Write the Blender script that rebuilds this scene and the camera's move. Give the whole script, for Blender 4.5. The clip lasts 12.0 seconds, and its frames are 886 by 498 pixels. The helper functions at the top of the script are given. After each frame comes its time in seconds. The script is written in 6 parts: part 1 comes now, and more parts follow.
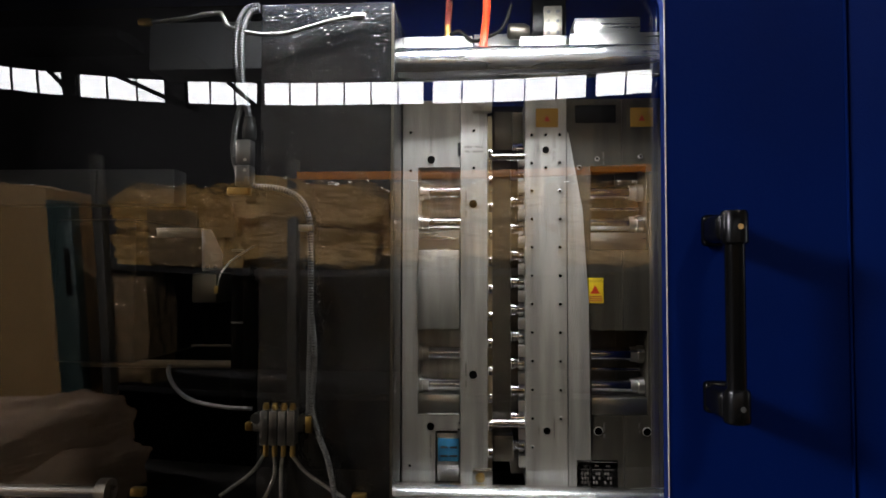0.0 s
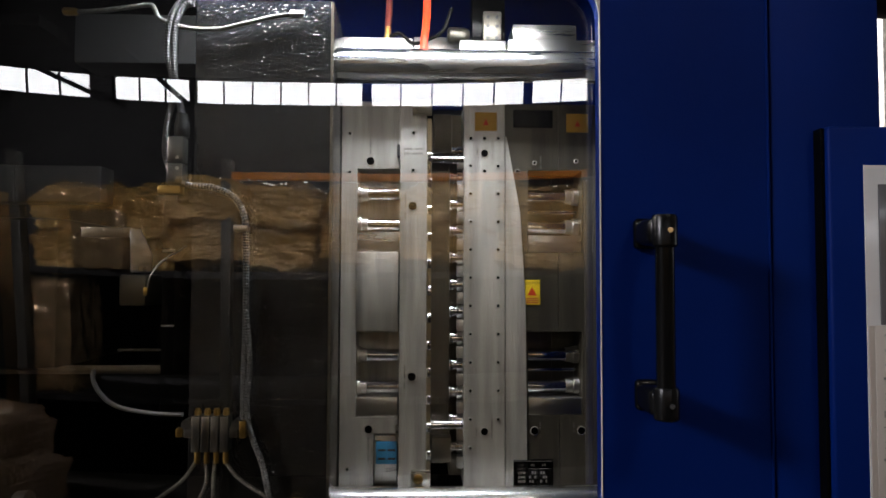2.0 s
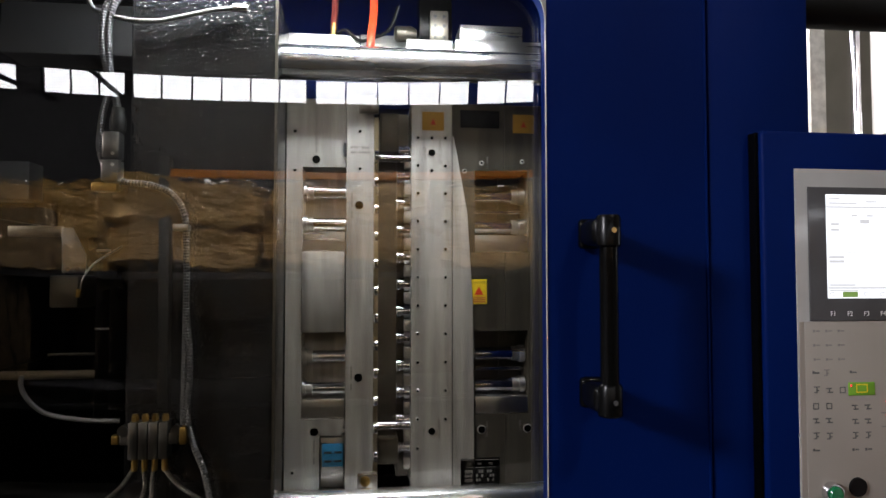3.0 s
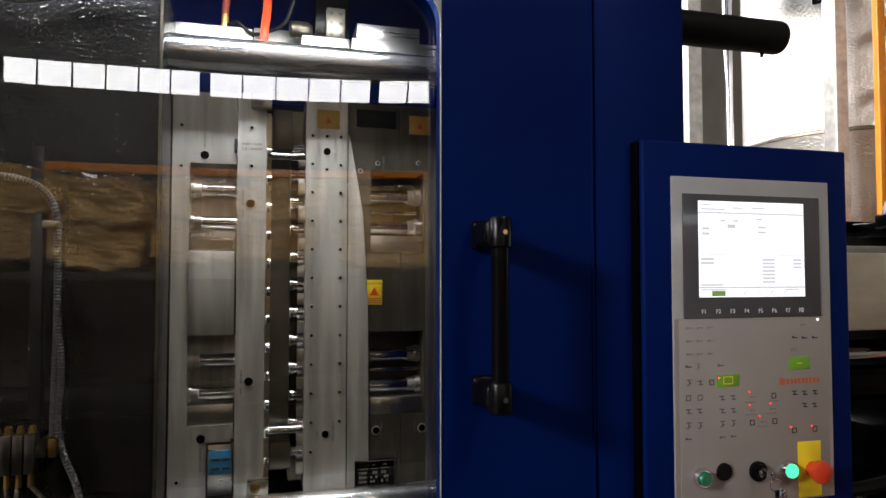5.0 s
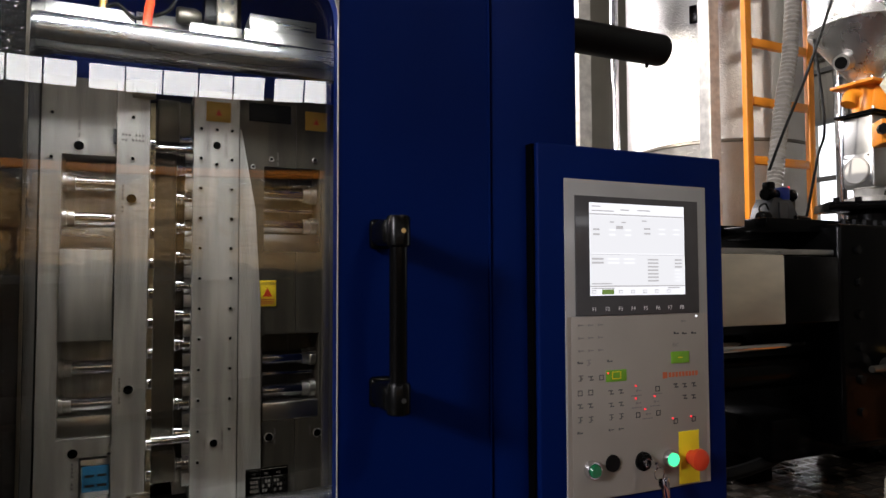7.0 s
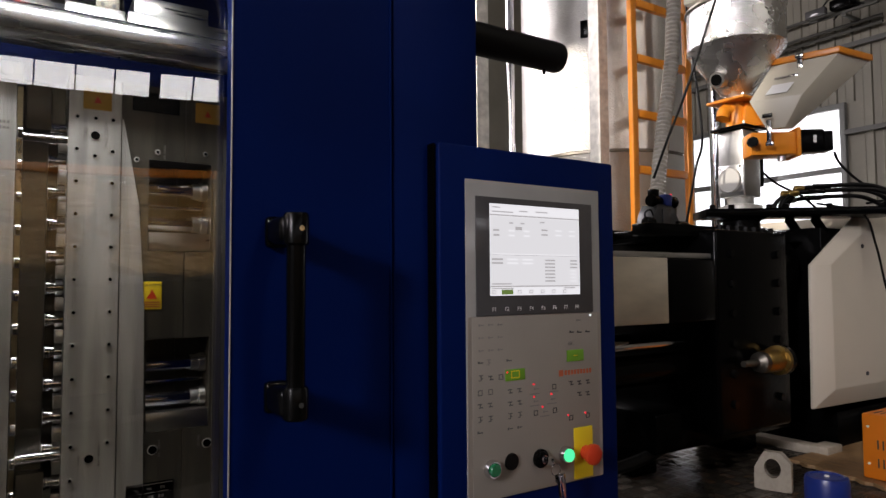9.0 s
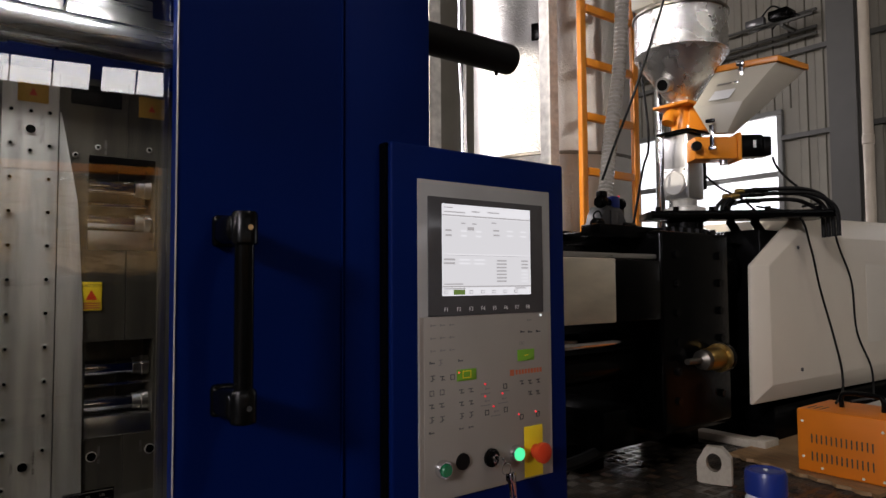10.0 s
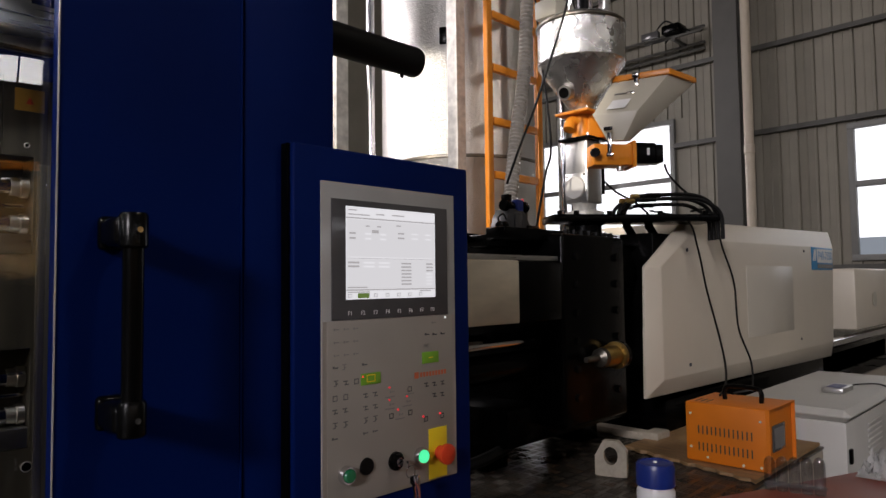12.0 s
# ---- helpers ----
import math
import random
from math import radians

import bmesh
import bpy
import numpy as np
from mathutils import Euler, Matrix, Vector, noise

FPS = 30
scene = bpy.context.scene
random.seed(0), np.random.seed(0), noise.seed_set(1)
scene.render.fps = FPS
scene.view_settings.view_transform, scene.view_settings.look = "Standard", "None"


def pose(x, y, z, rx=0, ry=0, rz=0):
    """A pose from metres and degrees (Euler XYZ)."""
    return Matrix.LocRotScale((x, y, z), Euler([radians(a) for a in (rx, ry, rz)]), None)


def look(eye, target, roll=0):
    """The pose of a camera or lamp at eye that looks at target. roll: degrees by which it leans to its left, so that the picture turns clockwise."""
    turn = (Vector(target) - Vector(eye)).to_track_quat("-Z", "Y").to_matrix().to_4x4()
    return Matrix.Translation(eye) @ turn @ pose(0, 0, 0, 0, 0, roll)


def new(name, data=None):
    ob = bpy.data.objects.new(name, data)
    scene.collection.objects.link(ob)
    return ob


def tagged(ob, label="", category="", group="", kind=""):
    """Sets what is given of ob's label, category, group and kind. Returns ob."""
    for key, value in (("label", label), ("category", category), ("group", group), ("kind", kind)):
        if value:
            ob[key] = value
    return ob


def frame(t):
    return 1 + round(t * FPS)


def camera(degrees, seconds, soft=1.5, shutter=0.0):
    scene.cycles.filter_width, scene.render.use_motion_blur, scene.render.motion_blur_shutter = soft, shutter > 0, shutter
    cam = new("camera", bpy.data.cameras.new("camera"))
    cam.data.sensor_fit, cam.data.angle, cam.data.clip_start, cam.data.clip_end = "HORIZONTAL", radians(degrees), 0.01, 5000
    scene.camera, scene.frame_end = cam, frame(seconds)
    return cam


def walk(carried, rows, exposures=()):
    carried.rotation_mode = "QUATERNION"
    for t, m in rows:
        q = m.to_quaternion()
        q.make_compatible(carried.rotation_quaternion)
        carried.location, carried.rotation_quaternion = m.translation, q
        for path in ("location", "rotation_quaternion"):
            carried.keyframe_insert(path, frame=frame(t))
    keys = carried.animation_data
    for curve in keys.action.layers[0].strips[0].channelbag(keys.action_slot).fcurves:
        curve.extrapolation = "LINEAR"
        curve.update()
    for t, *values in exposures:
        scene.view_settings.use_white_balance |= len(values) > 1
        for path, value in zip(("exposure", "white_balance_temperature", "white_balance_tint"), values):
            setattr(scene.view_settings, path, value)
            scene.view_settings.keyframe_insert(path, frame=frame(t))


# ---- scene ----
cam = camera(67.6, 12.0)
PATH = [
    (0, (0.203, -0.001, 1.501), (0.086, 1.994, 1.573), 0.1),
    (0.5, (0.203, -0.004, 1.499), (0.087, 1.991, 1.578), 0.1),
    (1, (0.203, -0.006, 1.498), (0.129, 1.991, 1.579), 0.2),
    (1.5, (0.203, 0.0, 1.497), (0.204, 1.998, 1.582), 0.3),
    (2, (0.201, -0.001, 1.498), (0.271, 1.996, 1.581), 0.2),
    (2.5, (0.2, 0.001, 1.499), (0.353, 1.994, 1.58), 0.1),
    (3, (0.198, 0.003, 1.499), (0.432, 1.987, 1.58), -0.0),
    (5, (0.208, 0.001, 1.5), (0.735, 1.929, 1.581), -0.0),
    (5.5, (0.21, 0.005, 1.496), (0.811, 1.911, 1.581), -0.1),
    (6, (0.21, 0.009, 1.495), (0.88, 1.891, 1.582), -0.1),
    (6.5, (0.21, 0.012, 1.495), (0.953, 1.867, 1.583), -0.1),
    (7, (0.212, 0.014, 1.494), (1.029, 1.838, 1.584), -0.2),
    (9, (0.215, 0.033, 1.485), (1.303, 1.708, 1.59), -0.4),
    (9.5, (0.216, 0.036, 1.485), (1.367, 1.668, 1.588), -0.4),
    (10, (0.216, 0.037, 1.486), (1.424, 1.627, 1.589), -0.4),
    (10.5, (0.217, 0.036, 1.49), (1.49, 1.575, 1.588), -0.4),
    (11, (0.221, 0.035, 1.492), (1.552, 1.525, 1.591), -0.5),
    (11.5, (0.224, 0.037, 1.49), (1.612, 1.473, 1.592), -0.6),
    (12, (0.224, 0.033, 1.49), (1.638, 1.443, 1.593), -0.7),
]
walk(cam, [(t, look(eye, target, roll)) for t, eye, target, roll in PATH],
     [(0, 0.12, 6350, 12), (3, 0.12, 6350, 12), (5, 0.0, 6450, 12), (7, -0.28, 6500, 13), (9, -0.58, 6600, 15), (12, -0.72, 6600, 15)])
WEST, EAST, WORK, SKYB = 1950.0, 150.0, 10.0, 6.5

# ---- world and light ----
def make_world():
    w = bpy.data.worlds.new("sky")
    scene.world = w
    w.use_nodes = True
    nt = w.node_tree
    sky = nt.nodes.new("ShaderNodeTexSky")
    sky.sky_type = "NISHITA"
    sky.sun_disc = False
    sky.sun_elevation, sky.sun_rotation = radians(20), radians(269)
    nt.links.new(sky.outputs["Color"], nt.nodes["Background"].inputs["Color"])
    nt.nodes["Background"].inputs["Strength"].default_value = 0.1


make_world()


def area_lamp(name, eye, target, sx, sy, watts, color=(1, 1, 1)):
    d = bpy.data.lights.new(name, "AREA")
    d.shape, d.size, d.size_y, d.energy, d.color = "RECTANGLE", sx, sy, watts, color
    ob = new(name, d)
    ob.matrix_world = look(eye, target)
    return ob


# daylight through the great west window, the band behind, and the tube lamp in the mould area
area_lamp("daylight_west", (-12.9, -4.4, 6.7), (1.0, 1.3, 1.6), 2.0, 2.0, WEST, (0.98, 0.955, 1.0))
area_lamp("daylight_east", (8.8, 5.4, 2.7), (0, -1.5, 1.2), 2.2, 2.0, EAST, (0.95, 0.97, 1.0))
area_lamp("work_lamp", (0.1, 1.085, 2.046), (0.1, 1.2, 1.85), 0.64, 0.03, WORK, (0.84, 0.92, 1.0))

# Unseen fill lamp under the roof, added to warm the mould and cover.
area_lamp("roof_fill", (3.6, -5.35, 8.93), (0.3, 1.25, 1.5), 0.6, 0.6, 300.0, (1.0, 0.93, 0.84))
# Unseen fill lamp, added to brighten the sacks mirrored in the door sheet.
area_lamp("north_fill", (-0.5, 8.8, 6.0), (-0.5, -2.2, 1.7), 5.0, 1.6, 800.0, (1.0, 0.96, 0.98))
sun_data = bpy.data.lights.new("sun", "SUN")
sun_data.energy, sun_data.angle, sun_data.color = 4.8, radians(0.5), (1.0, 0.93, 0.82)
sun = new("sun", sun_data)
sun.matrix_world = look((-13.1, 1.7, 8.0), (2.6, 1.95, 2.3))

# ---- materials ----
MATS = {}


def mat(name, color, rough=0.5, metal=0.0, var=0.12, scale=8.0, bump=0.0, bscale=60.0, stretch=(1, 1, 1), coat=0.0,
        emit=0.0, rvar=0.1, spots=0.0, spec=0.5, ior=1.5, trans=0.0, deep=0.003):
    """A painted, metal or plastic surface: colour and gloss vary at two scales, with fine relief."""
    m = bpy.data.materials.new(name)
    m.use_nodes = True
    nt = m.node_tree
    b = nt.nodes["Principled BSDF"]
    tc = nt.nodes.new("ShaderNodeTexCoord")
    mp = nt.nodes.new("ShaderNodeMapping")
    mp.inputs["Scale"].default_value = stretch
    nt.links.new(tc.outputs["Object"], mp.inputs["Vector"])
    n1 = nt.nodes.new("ShaderNodeTexNoise")
    n1.inputs["Scale"].default_value, n1.inputs["Detail"].default_value = scale, 6
    n2 = nt.nodes.new("ShaderNodeTexNoise")
    n2.inputs["Scale"].default_value, n2.inputs["Detail"].default_value = bscale, 4
    for n in (n1, n2):
        nt.links.new(mp.outputs["Vector"], n.inputs["Vector"])
    ramp = nt.nodes.new("ShaderNodeValToRGB")
    lo = [max(0, c * (1 - var)) for c in color]
    hi = [min(1, c * (1 + var)) for c in color]
    ramp.color_ramp.elements[0].position, ramp.color_ramp.elements[1].position = 0.3, 0.7
    ramp.color_ramp.elements[0].color, ramp.color_ramp.elements[1].color = (*lo, 1), (*hi, 1)
    nt.links.new(n1.outputs["Fac"], ramp.inputs["Fac"])
    col = ramp.outputs["Color"]
    if spots:
        mix = nt.nodes.new("ShaderNodeMixRGB")
        mix.blend_type = "MULTIPLY"
        mix.inputs["Fac"].default_value = spots
        r2 = nt.nodes.new("ShaderNodeValToRGB")
        r2.color_ramp.elements[0].position, r2.color_ramp.elements[1].position = 0.35, 0.55
        r2.color_ramp.elements[0].color = (0.25, 0.22, 0.18, 1)
        nt.links.new(n2.outputs["Fac"], r2.inputs["Fac"])
        nt.links.new(col, mix.inputs["Color1"])
        nt.links.new(r2.outputs["Color"], mix.inputs["Color2"])
        col = mix.outputs["Color"]
    nt.links.new(col, b.inputs["Base Color"])
    rr = nt.nodes.new("ShaderNodeMapRange")
    rr.inputs["To Min"].default_value, rr.inputs["To Max"].default_value = max(0.02, rough - rvar), min(1, rough + rvar)
    nt.links.new(n1.outputs["Fac"], rr.inputs["Value"])
    nt.links.new(rr.outputs["Result"], b.inputs["Roughness"])
    b.inputs["Metallic"].default_value = metal
    b.inputs["Coat Weight"].default_value = coat
    b.inputs["Specular IOR Level"].default_value = spec
    b.inputs["IOR"].default_value = ior
    b.inputs["Transmission Weight"].default_value = trans
    if emit:
        nt.links.new(col, b.inputs["Emission Color"])
        b.inputs["Emission Strength"].default_value = emit
    if bump:
        bp = nt.nodes.new("ShaderNodeBump")
        bp.inputs["Strength"].default_value, bp.inputs["Distance"].default_value = bump, deep
        nt.links.new(n2.outputs["Fac"], bp.inputs["Height"])
        nt.links.new(bp.outputs["Normal"], b.inputs["Normal"])
        nt.links.new(bp.outputs["Normal"], b.inputs["Coat Normal"])
    MATS[name] = m
    return m


def pane_mat(name, tint, face_on=0.05, haze=0.0):
    """Clear sheet: see-through, with more gloss at a slant."""
    m = bpy.data.materials.new(name)
    m.use_nodes = True
    nt = m.node_tree
    nt.nodes.remove(nt.nodes["Principled BSDF"])
    tr, gl, lw, mx = [nt.nodes.new("ShaderNode" + k) for k in ("BsdfTransparent", "BsdfGlossy", "LayerWeight", "MixShader")]
    tr.inputs["Color"].default_value = (*tint, 1)
    gl.inputs["Roughness"].default_value = haze
    power, rise = nt.nodes.new("ShaderNodeMath"), nt.nodes.new("ShaderNodeMath")
    power.operation, rise.operation = "POWER", "MULTIPLY_ADD"
    power.inputs[1].default_value = 5.0
    rise.inputs[1].default_value, rise.inputs[2].default_value = 1 - face_on, face_on
    lw.inputs["Blend"].default_value = 0.5
    nt.links.new(lw.outputs["Facing"], power.inputs[0])
    nt.links.new(power.outputs["Value"], rise.inputs[0])
    nt.links.new(rise.outputs["Value"], mx.inputs["Fac"])
    nt.links.new(tr.outputs["BSDF"], mx.inputs[1])
    nt.links.new(gl.outputs["BSDF"], mx.inputs[2])
    nt.links.new(mx.outputs["Shader"], nt.nodes["Material Output"].inputs["Surface"])
    MATS[name] = m
    return m


def glow_mat(name, color, strength):
    m = bpy.data.materials.new(name)
    m.use_nodes = True
    nt = m.node_tree
    nt.nodes.remove(nt.nodes["Principled BSDF"])
    e = nt.nodes.new("ShaderNodeEmission")
    e.inputs["Color"].default_value, e.inputs["Strength"].default_value = (*color, 1), strength
    nt.links.new(e.outputs["Emission"], nt.nodes["Material Output"].inputs["Surface"])
    MATS[name] = m
    return m


blue = mat("navy_paint", (0.0002, 0.0076, 0.07), 0.5, var=0.12, scale=3, bump=0.1, bscale=350, rvar=0.08, spec=0.05)
black_cast = mat("black_cast_paint", (0.011, 0.011, 0.012), 0.11, var=0.3, scale=6, bump=0.3, bscale=500, rvar=0.05, spec=0.6, deep=0.001)
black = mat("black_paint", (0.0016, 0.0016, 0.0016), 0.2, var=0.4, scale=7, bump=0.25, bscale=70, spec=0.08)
black_gloss = mat("black_gloss_plastic", (0.0022, 0.0022, 0.0022), 0.24, var=0.2, scale=10, bump=0.05, bscale=200, spec=0.15)
rubber = mat("black_rubber", (0.004, 0.004, 0.004), 0.5, var=0.2, scale=12, spec=0.16)
zinc = mat("dull_zinc", (0.2, 0.2, 0.2), 0.34, 1.0, var=0.2, scale=30)
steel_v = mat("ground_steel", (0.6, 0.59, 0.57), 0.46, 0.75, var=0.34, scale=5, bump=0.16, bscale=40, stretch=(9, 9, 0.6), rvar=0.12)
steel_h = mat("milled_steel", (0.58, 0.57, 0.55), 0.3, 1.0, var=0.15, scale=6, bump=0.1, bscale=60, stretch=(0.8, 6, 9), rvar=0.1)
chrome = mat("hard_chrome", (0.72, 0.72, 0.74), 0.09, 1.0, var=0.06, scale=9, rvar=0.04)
# Ground steel with the shade of the mould's right side put into its colour.
steel_shaded = mat("shaded_ground_steel", (0.11, 0.1, 0.082), 0.42, 0.75, var=0.25, scale=5, bump=0.12, bscale=40, stretch=(9, 9, 0.6), rvar=0.12)
bar_steel = mat("tie_bar_chrome", (0.74, 0.74, 0.76), 0.27, 1.0, var=0.05, scale=9, stretch=(0.3, 4, 4), rvar=0.05)
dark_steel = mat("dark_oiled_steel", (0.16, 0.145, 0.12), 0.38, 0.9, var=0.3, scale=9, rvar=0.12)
pale_brass = mat("pale_worn_brass", (0.5, 0.43, 0.3), 0.3, 1.0, var=0.2, scale=20)
brass = mat("brass", (0.42, 0.28, 0.09), 0.34, 1.0, var=0.2, scale=20, rvar=0.1)
alu = mat("embossed_aluminium", (0.66, 0.655, 0.64), 0.27, 1.0, var=0.1, scale=14, bump=1.0, bscale=190, rvar=0.08, deep=0.0024)
alu_tank = mat("embossed_tank_sheet", (0.6, 0.59, 0.56), 0.38, 0.95, var=0.1, scale=5, bump=0.9, bscale=90, rvar=0.06, deep=0.004)
alu_plain = mat("plain_aluminium", (0.7, 0.7, 0.69), 0.32, 1.0, var=0.1, scale=12, bump=0.08, bscale=60)
galv = mat("galvanised_steel", (0.6, 0.585, 0.53), 0.42, 0.35, var=0.25, scale=22, bump=0.35, bscale=45, rvar=0.12)
cream = mat("cream_cover_paint", (0.64, 0.58, 0.47), 0.4, var=0.05, scale=2.5, bump=0.05, bscale=250, rvar=0.06)
cream_steel = mat("brushed_guard_steel", (0.6, 0.54, 0.41), 0.36, 0.3, var=0.22, scale=4, bump=0.05, bscale=60, stretch=(1, 1, 3))
inset_paint = mat("pale_inset_paint", (0.6, 0.56, 0.47), 0.34, var=0.04, scale=3)
beige = mat("beige_hopper_paint", (0.5, 0.47, 0.38), 0.42, var=0.06, scale=4, bump=0.05, bscale=200)
white_box = mat("warm_white_cabinet_paint", (0.55, 0.54, 0.5), 0.45, var=0.06, scale=4, bump=0.08, bscale=300)
valve_grey = mat("dark_grey_valve_paint", (0.035, 0.035, 0.036), 0.4, var=0.2, scale=12, bump=0.1)
rod_paint = mat("dull_brown_paint", (0.1, 0.08, 0.055), 0.5, var=0.15)
orange = mat("orange_paint", (0.72, 0.24, 0.015), 0.38, var=0.1, scale=8, bump=0.08, bscale=160)
orange_case = mat("orange_powder_coat", (0.75, 0.2, 0.006), 0.5, var=0.08, scale=6, bump=0.3, bscale=420)
wood = mat("plywood", (0.3, 0.18, 0.08), 0.6, var=0.3, scale=9, bump=0.25, bscale=60, stretch=(8, 1, 8), spots=0.3)
grey_panel = mat("grey_keypad_foil", (0.29, 0.262, 0.228), 0.36, var=0.06, scale=6, bump=0.04, bscale=300)
grey_rim = mat("light_grey_panel_rim", (0.34, 0.335, 0.32), 0.13, var=0.08, scale=8)
dark_bezel = mat("dark_grey_bezel", (0.075, 0.073, 0.074), 0.16, var=0.12, scale=10)
ink = mat("dark_ink", (0.04, 0.04, 0.045), 0.6, var=0.1)
ink_grey = mat("grey_ink", (0.2, 0.19, 0.18), 0.6, var=0.1)
white_ink = mat("white_ink", (0.75, 0.75, 0.73), 0.5, var=0.05)
red_ink = mat("faded_red_ink", (0.5, 0.12, 0.05), 0.5, var=0.1)
green_key = mat("green_key", (0.16, 0.36, 0.03), 0.4, var=0.08)
# Sticker orange with the tie bar's shade put into the colour.
amber_shaded = mat("shaded_amber_sticker", (0.5, 0.28, 0.03), 0.4, var=0.1)
ink_mid = mat("grey_black_ink", (0.1, 0.1, 0.1), 0.6, var=0.1)
yellow = mat("yellow_sticker", (0.85, 0.62, 0.02), 0.35, var=0.06)
red = mat("red_plastic", (0.6, 0.05, 0.015), 0.35, var=0.1)
red_dark = mat("dark_red_rubber", (0.13, 0.02, 0.014), 0.5, var=0.15)
red_table = mat("red_brown_table_top", (0.3, 0.07, 0.045), 0.4, var=0.15, scale=6, bump=0.1)
cap_blue = mat("dark_blue_plastic", (0.01, 0.025, 0.17), 0.3, var=0.08)
white_plastic = mat("white_plastic", (0.7, 0.7, 0.7), 0.35, var=0.05)
hose_clear = mat("ribbed_clear_hose", (0.34, 0.32, 0.28), 0.3, var=0.12, scale=30, coat=0.3)
conduit = mat("dark_ribbed_conduit", (0.05, 0.05, 0.054), 0.42, 0.1, var=0.2, scale=40)
braid = mat("braided_steel_hose", (0.2, 0.2, 0.19), 0.32, 0.8, var=0.35, scale=150, bump=0.6, bscale=300)
clad = mat("beige_wall_cladding", (0.2, 0.183, 0.143), 0.55, var=0.08, scale=3, bump=0.06, bscale=120, spots=0.12)
girder = mat("grey_green_steel_paint", (0.055, 0.053, 0.045), 0.5, var=0.12, scale=4)
pipe_paint = mat("drain_pipe_plastic", (0.42, 0.36, 0.28), 0.5, var=0.08, scale=6)
concrete = mat("concrete_floor", (0.1, 0.095, 0.085), 0.55, var=0.2, scale=2, bump=0.2, bscale=40, spots=0.2)
bag_film = mat("milky_bag_film", (0.75, 0.75, 0.74), 0.25, var=0.1, scale=20, bump=0.3, bscale=40)
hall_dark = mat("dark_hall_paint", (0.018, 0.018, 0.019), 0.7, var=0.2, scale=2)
tread = mat("worn_tread_plate", (0.07, 0.06, 0.048), 0.3, 0.6, var=0.4, scale=5, bump=0.15, bscale=80, rvar=0.16)
base_paint = mat("light_grey_base_paint", (0.4, 0.355, 0.28), 0.45, var=0.1, scale=7, bump=0.1, spots=0.15)
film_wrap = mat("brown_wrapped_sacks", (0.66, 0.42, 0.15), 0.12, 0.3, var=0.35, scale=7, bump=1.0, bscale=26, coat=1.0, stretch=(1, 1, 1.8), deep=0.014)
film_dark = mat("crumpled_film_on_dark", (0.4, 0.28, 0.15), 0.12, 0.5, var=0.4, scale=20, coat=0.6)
carton = mat("brown_carton", (0.42, 0.27, 0.12), 0.4, var=0.12, scale=4, bump=0.3, bscale=9, coat=0.5, deep=0.01)
kraft = mat("kraft_paper", (0.58, 0.43, 0.3), 0.7, var=0.15, scale=5, bump=0.5, bscale=12)
teal = mat("teal_paint", (0.03, 0.06, 0.057), 0.5, var=0.1)
blue_label = mat("blue_label", (0.04, 0.25, 0.5), 0.4, var=0.1)
screen_glow = glow_mat("lit_screen", (0.95, 0.97, 1.0), 1.3)
screen_grey = glow_mat("lit_screen_grey", (0.93, 0.945, 0.97), 1.15)
screen_dark = glow_mat("lit_screen_text", (0.68, 0.67, 0.68), 0.95)
screen_green = glow_mat("lit_screen_key", (0.25, 0.4, 0.1), 0.7)
led_red = glow_mat("red_led", (1.0, 0.04, 0.06), 1.8)
led_green = glow_mat("green_lamp_glow", (0.08, 1.0, 0.42), 1.6)
green_lens = mat("green_lens", (0.01, 0.16, 0.06), 0.15, var=0.1, coat=0.5)
sky_card = glow_mat("white_sky", (0.95, 0.97, 1.0), SKYB)
sky_east = glow_mat("bright_yard", (0.93, 0.96, 1.0), 3.0)
door_glass = pane_mat("clear_door_sheet", (0.93, 0.91, 0.86), 0.11)
clear = pane_mat("clear_plastic", (0.72, 0.72, 0.73), 0.12, 0.03)

# ---- building helpers ----


def bm_box(x0, x1, y0, y1, z0, z1, bevel=0.0, seg=2, bm=None):
    own = bm is None
    b = bmesh.new()
    bmesh.ops.create_cube(b, size=1)
    for v in b.verts:
        v.co = Vector(((x0 + x1) / 2 + v.co.x * (x1 - x0), (y0 + y1) / 2 + v.co.y * (y1 - y0), (z0 + z1) / 2 + v.co.z * (z1 - z0)))
    if bevel:
        bmesh.ops.bevel(b, geom=b.edges[:], offset=bevel, segments=seg, affect="EDGES", profile=0.5)
    return b if own else join(bm, b)


def join(bm, other):
    me = bpy.data.meshes.new("joined")
    other.to_mesh(me)
    other.free()
    bm.from_mesh(me)
    bpy.data.meshes.remove(me)
    return bm


def bm_lathe(profile, n=24, axis="z", at=(0, 0, 0), bm=None):
    """A turned form: profile of (radius, height) along the axis."""
    b = bm if bm is not None else bmesh.new()
    rings = []
    for r, h in profile:
        ring = []
        for i in range(n):
            a = 2 * math.pi * i / n
            p = (r * math.cos(a), r * math.sin(a), h)
            if axis == "x":
                p = (p[2], p[0], p[1])
            elif axis == "y":
                p = (p[1], p[2], p[0])
            ring.append(b.verts.new(Vector(p) + Vector(at)))
        rings.append(ring)
    for r0, r1 in zip(rings, rings[1:]):
        for i in range(n):
            b.faces.new((r0[i], r0[(i + 1) % n], r1[(i + 1) % n], r1[i]))
    b.faces.new(rings[0][::-1])
    b.faces.new(rings[-1])
    return b


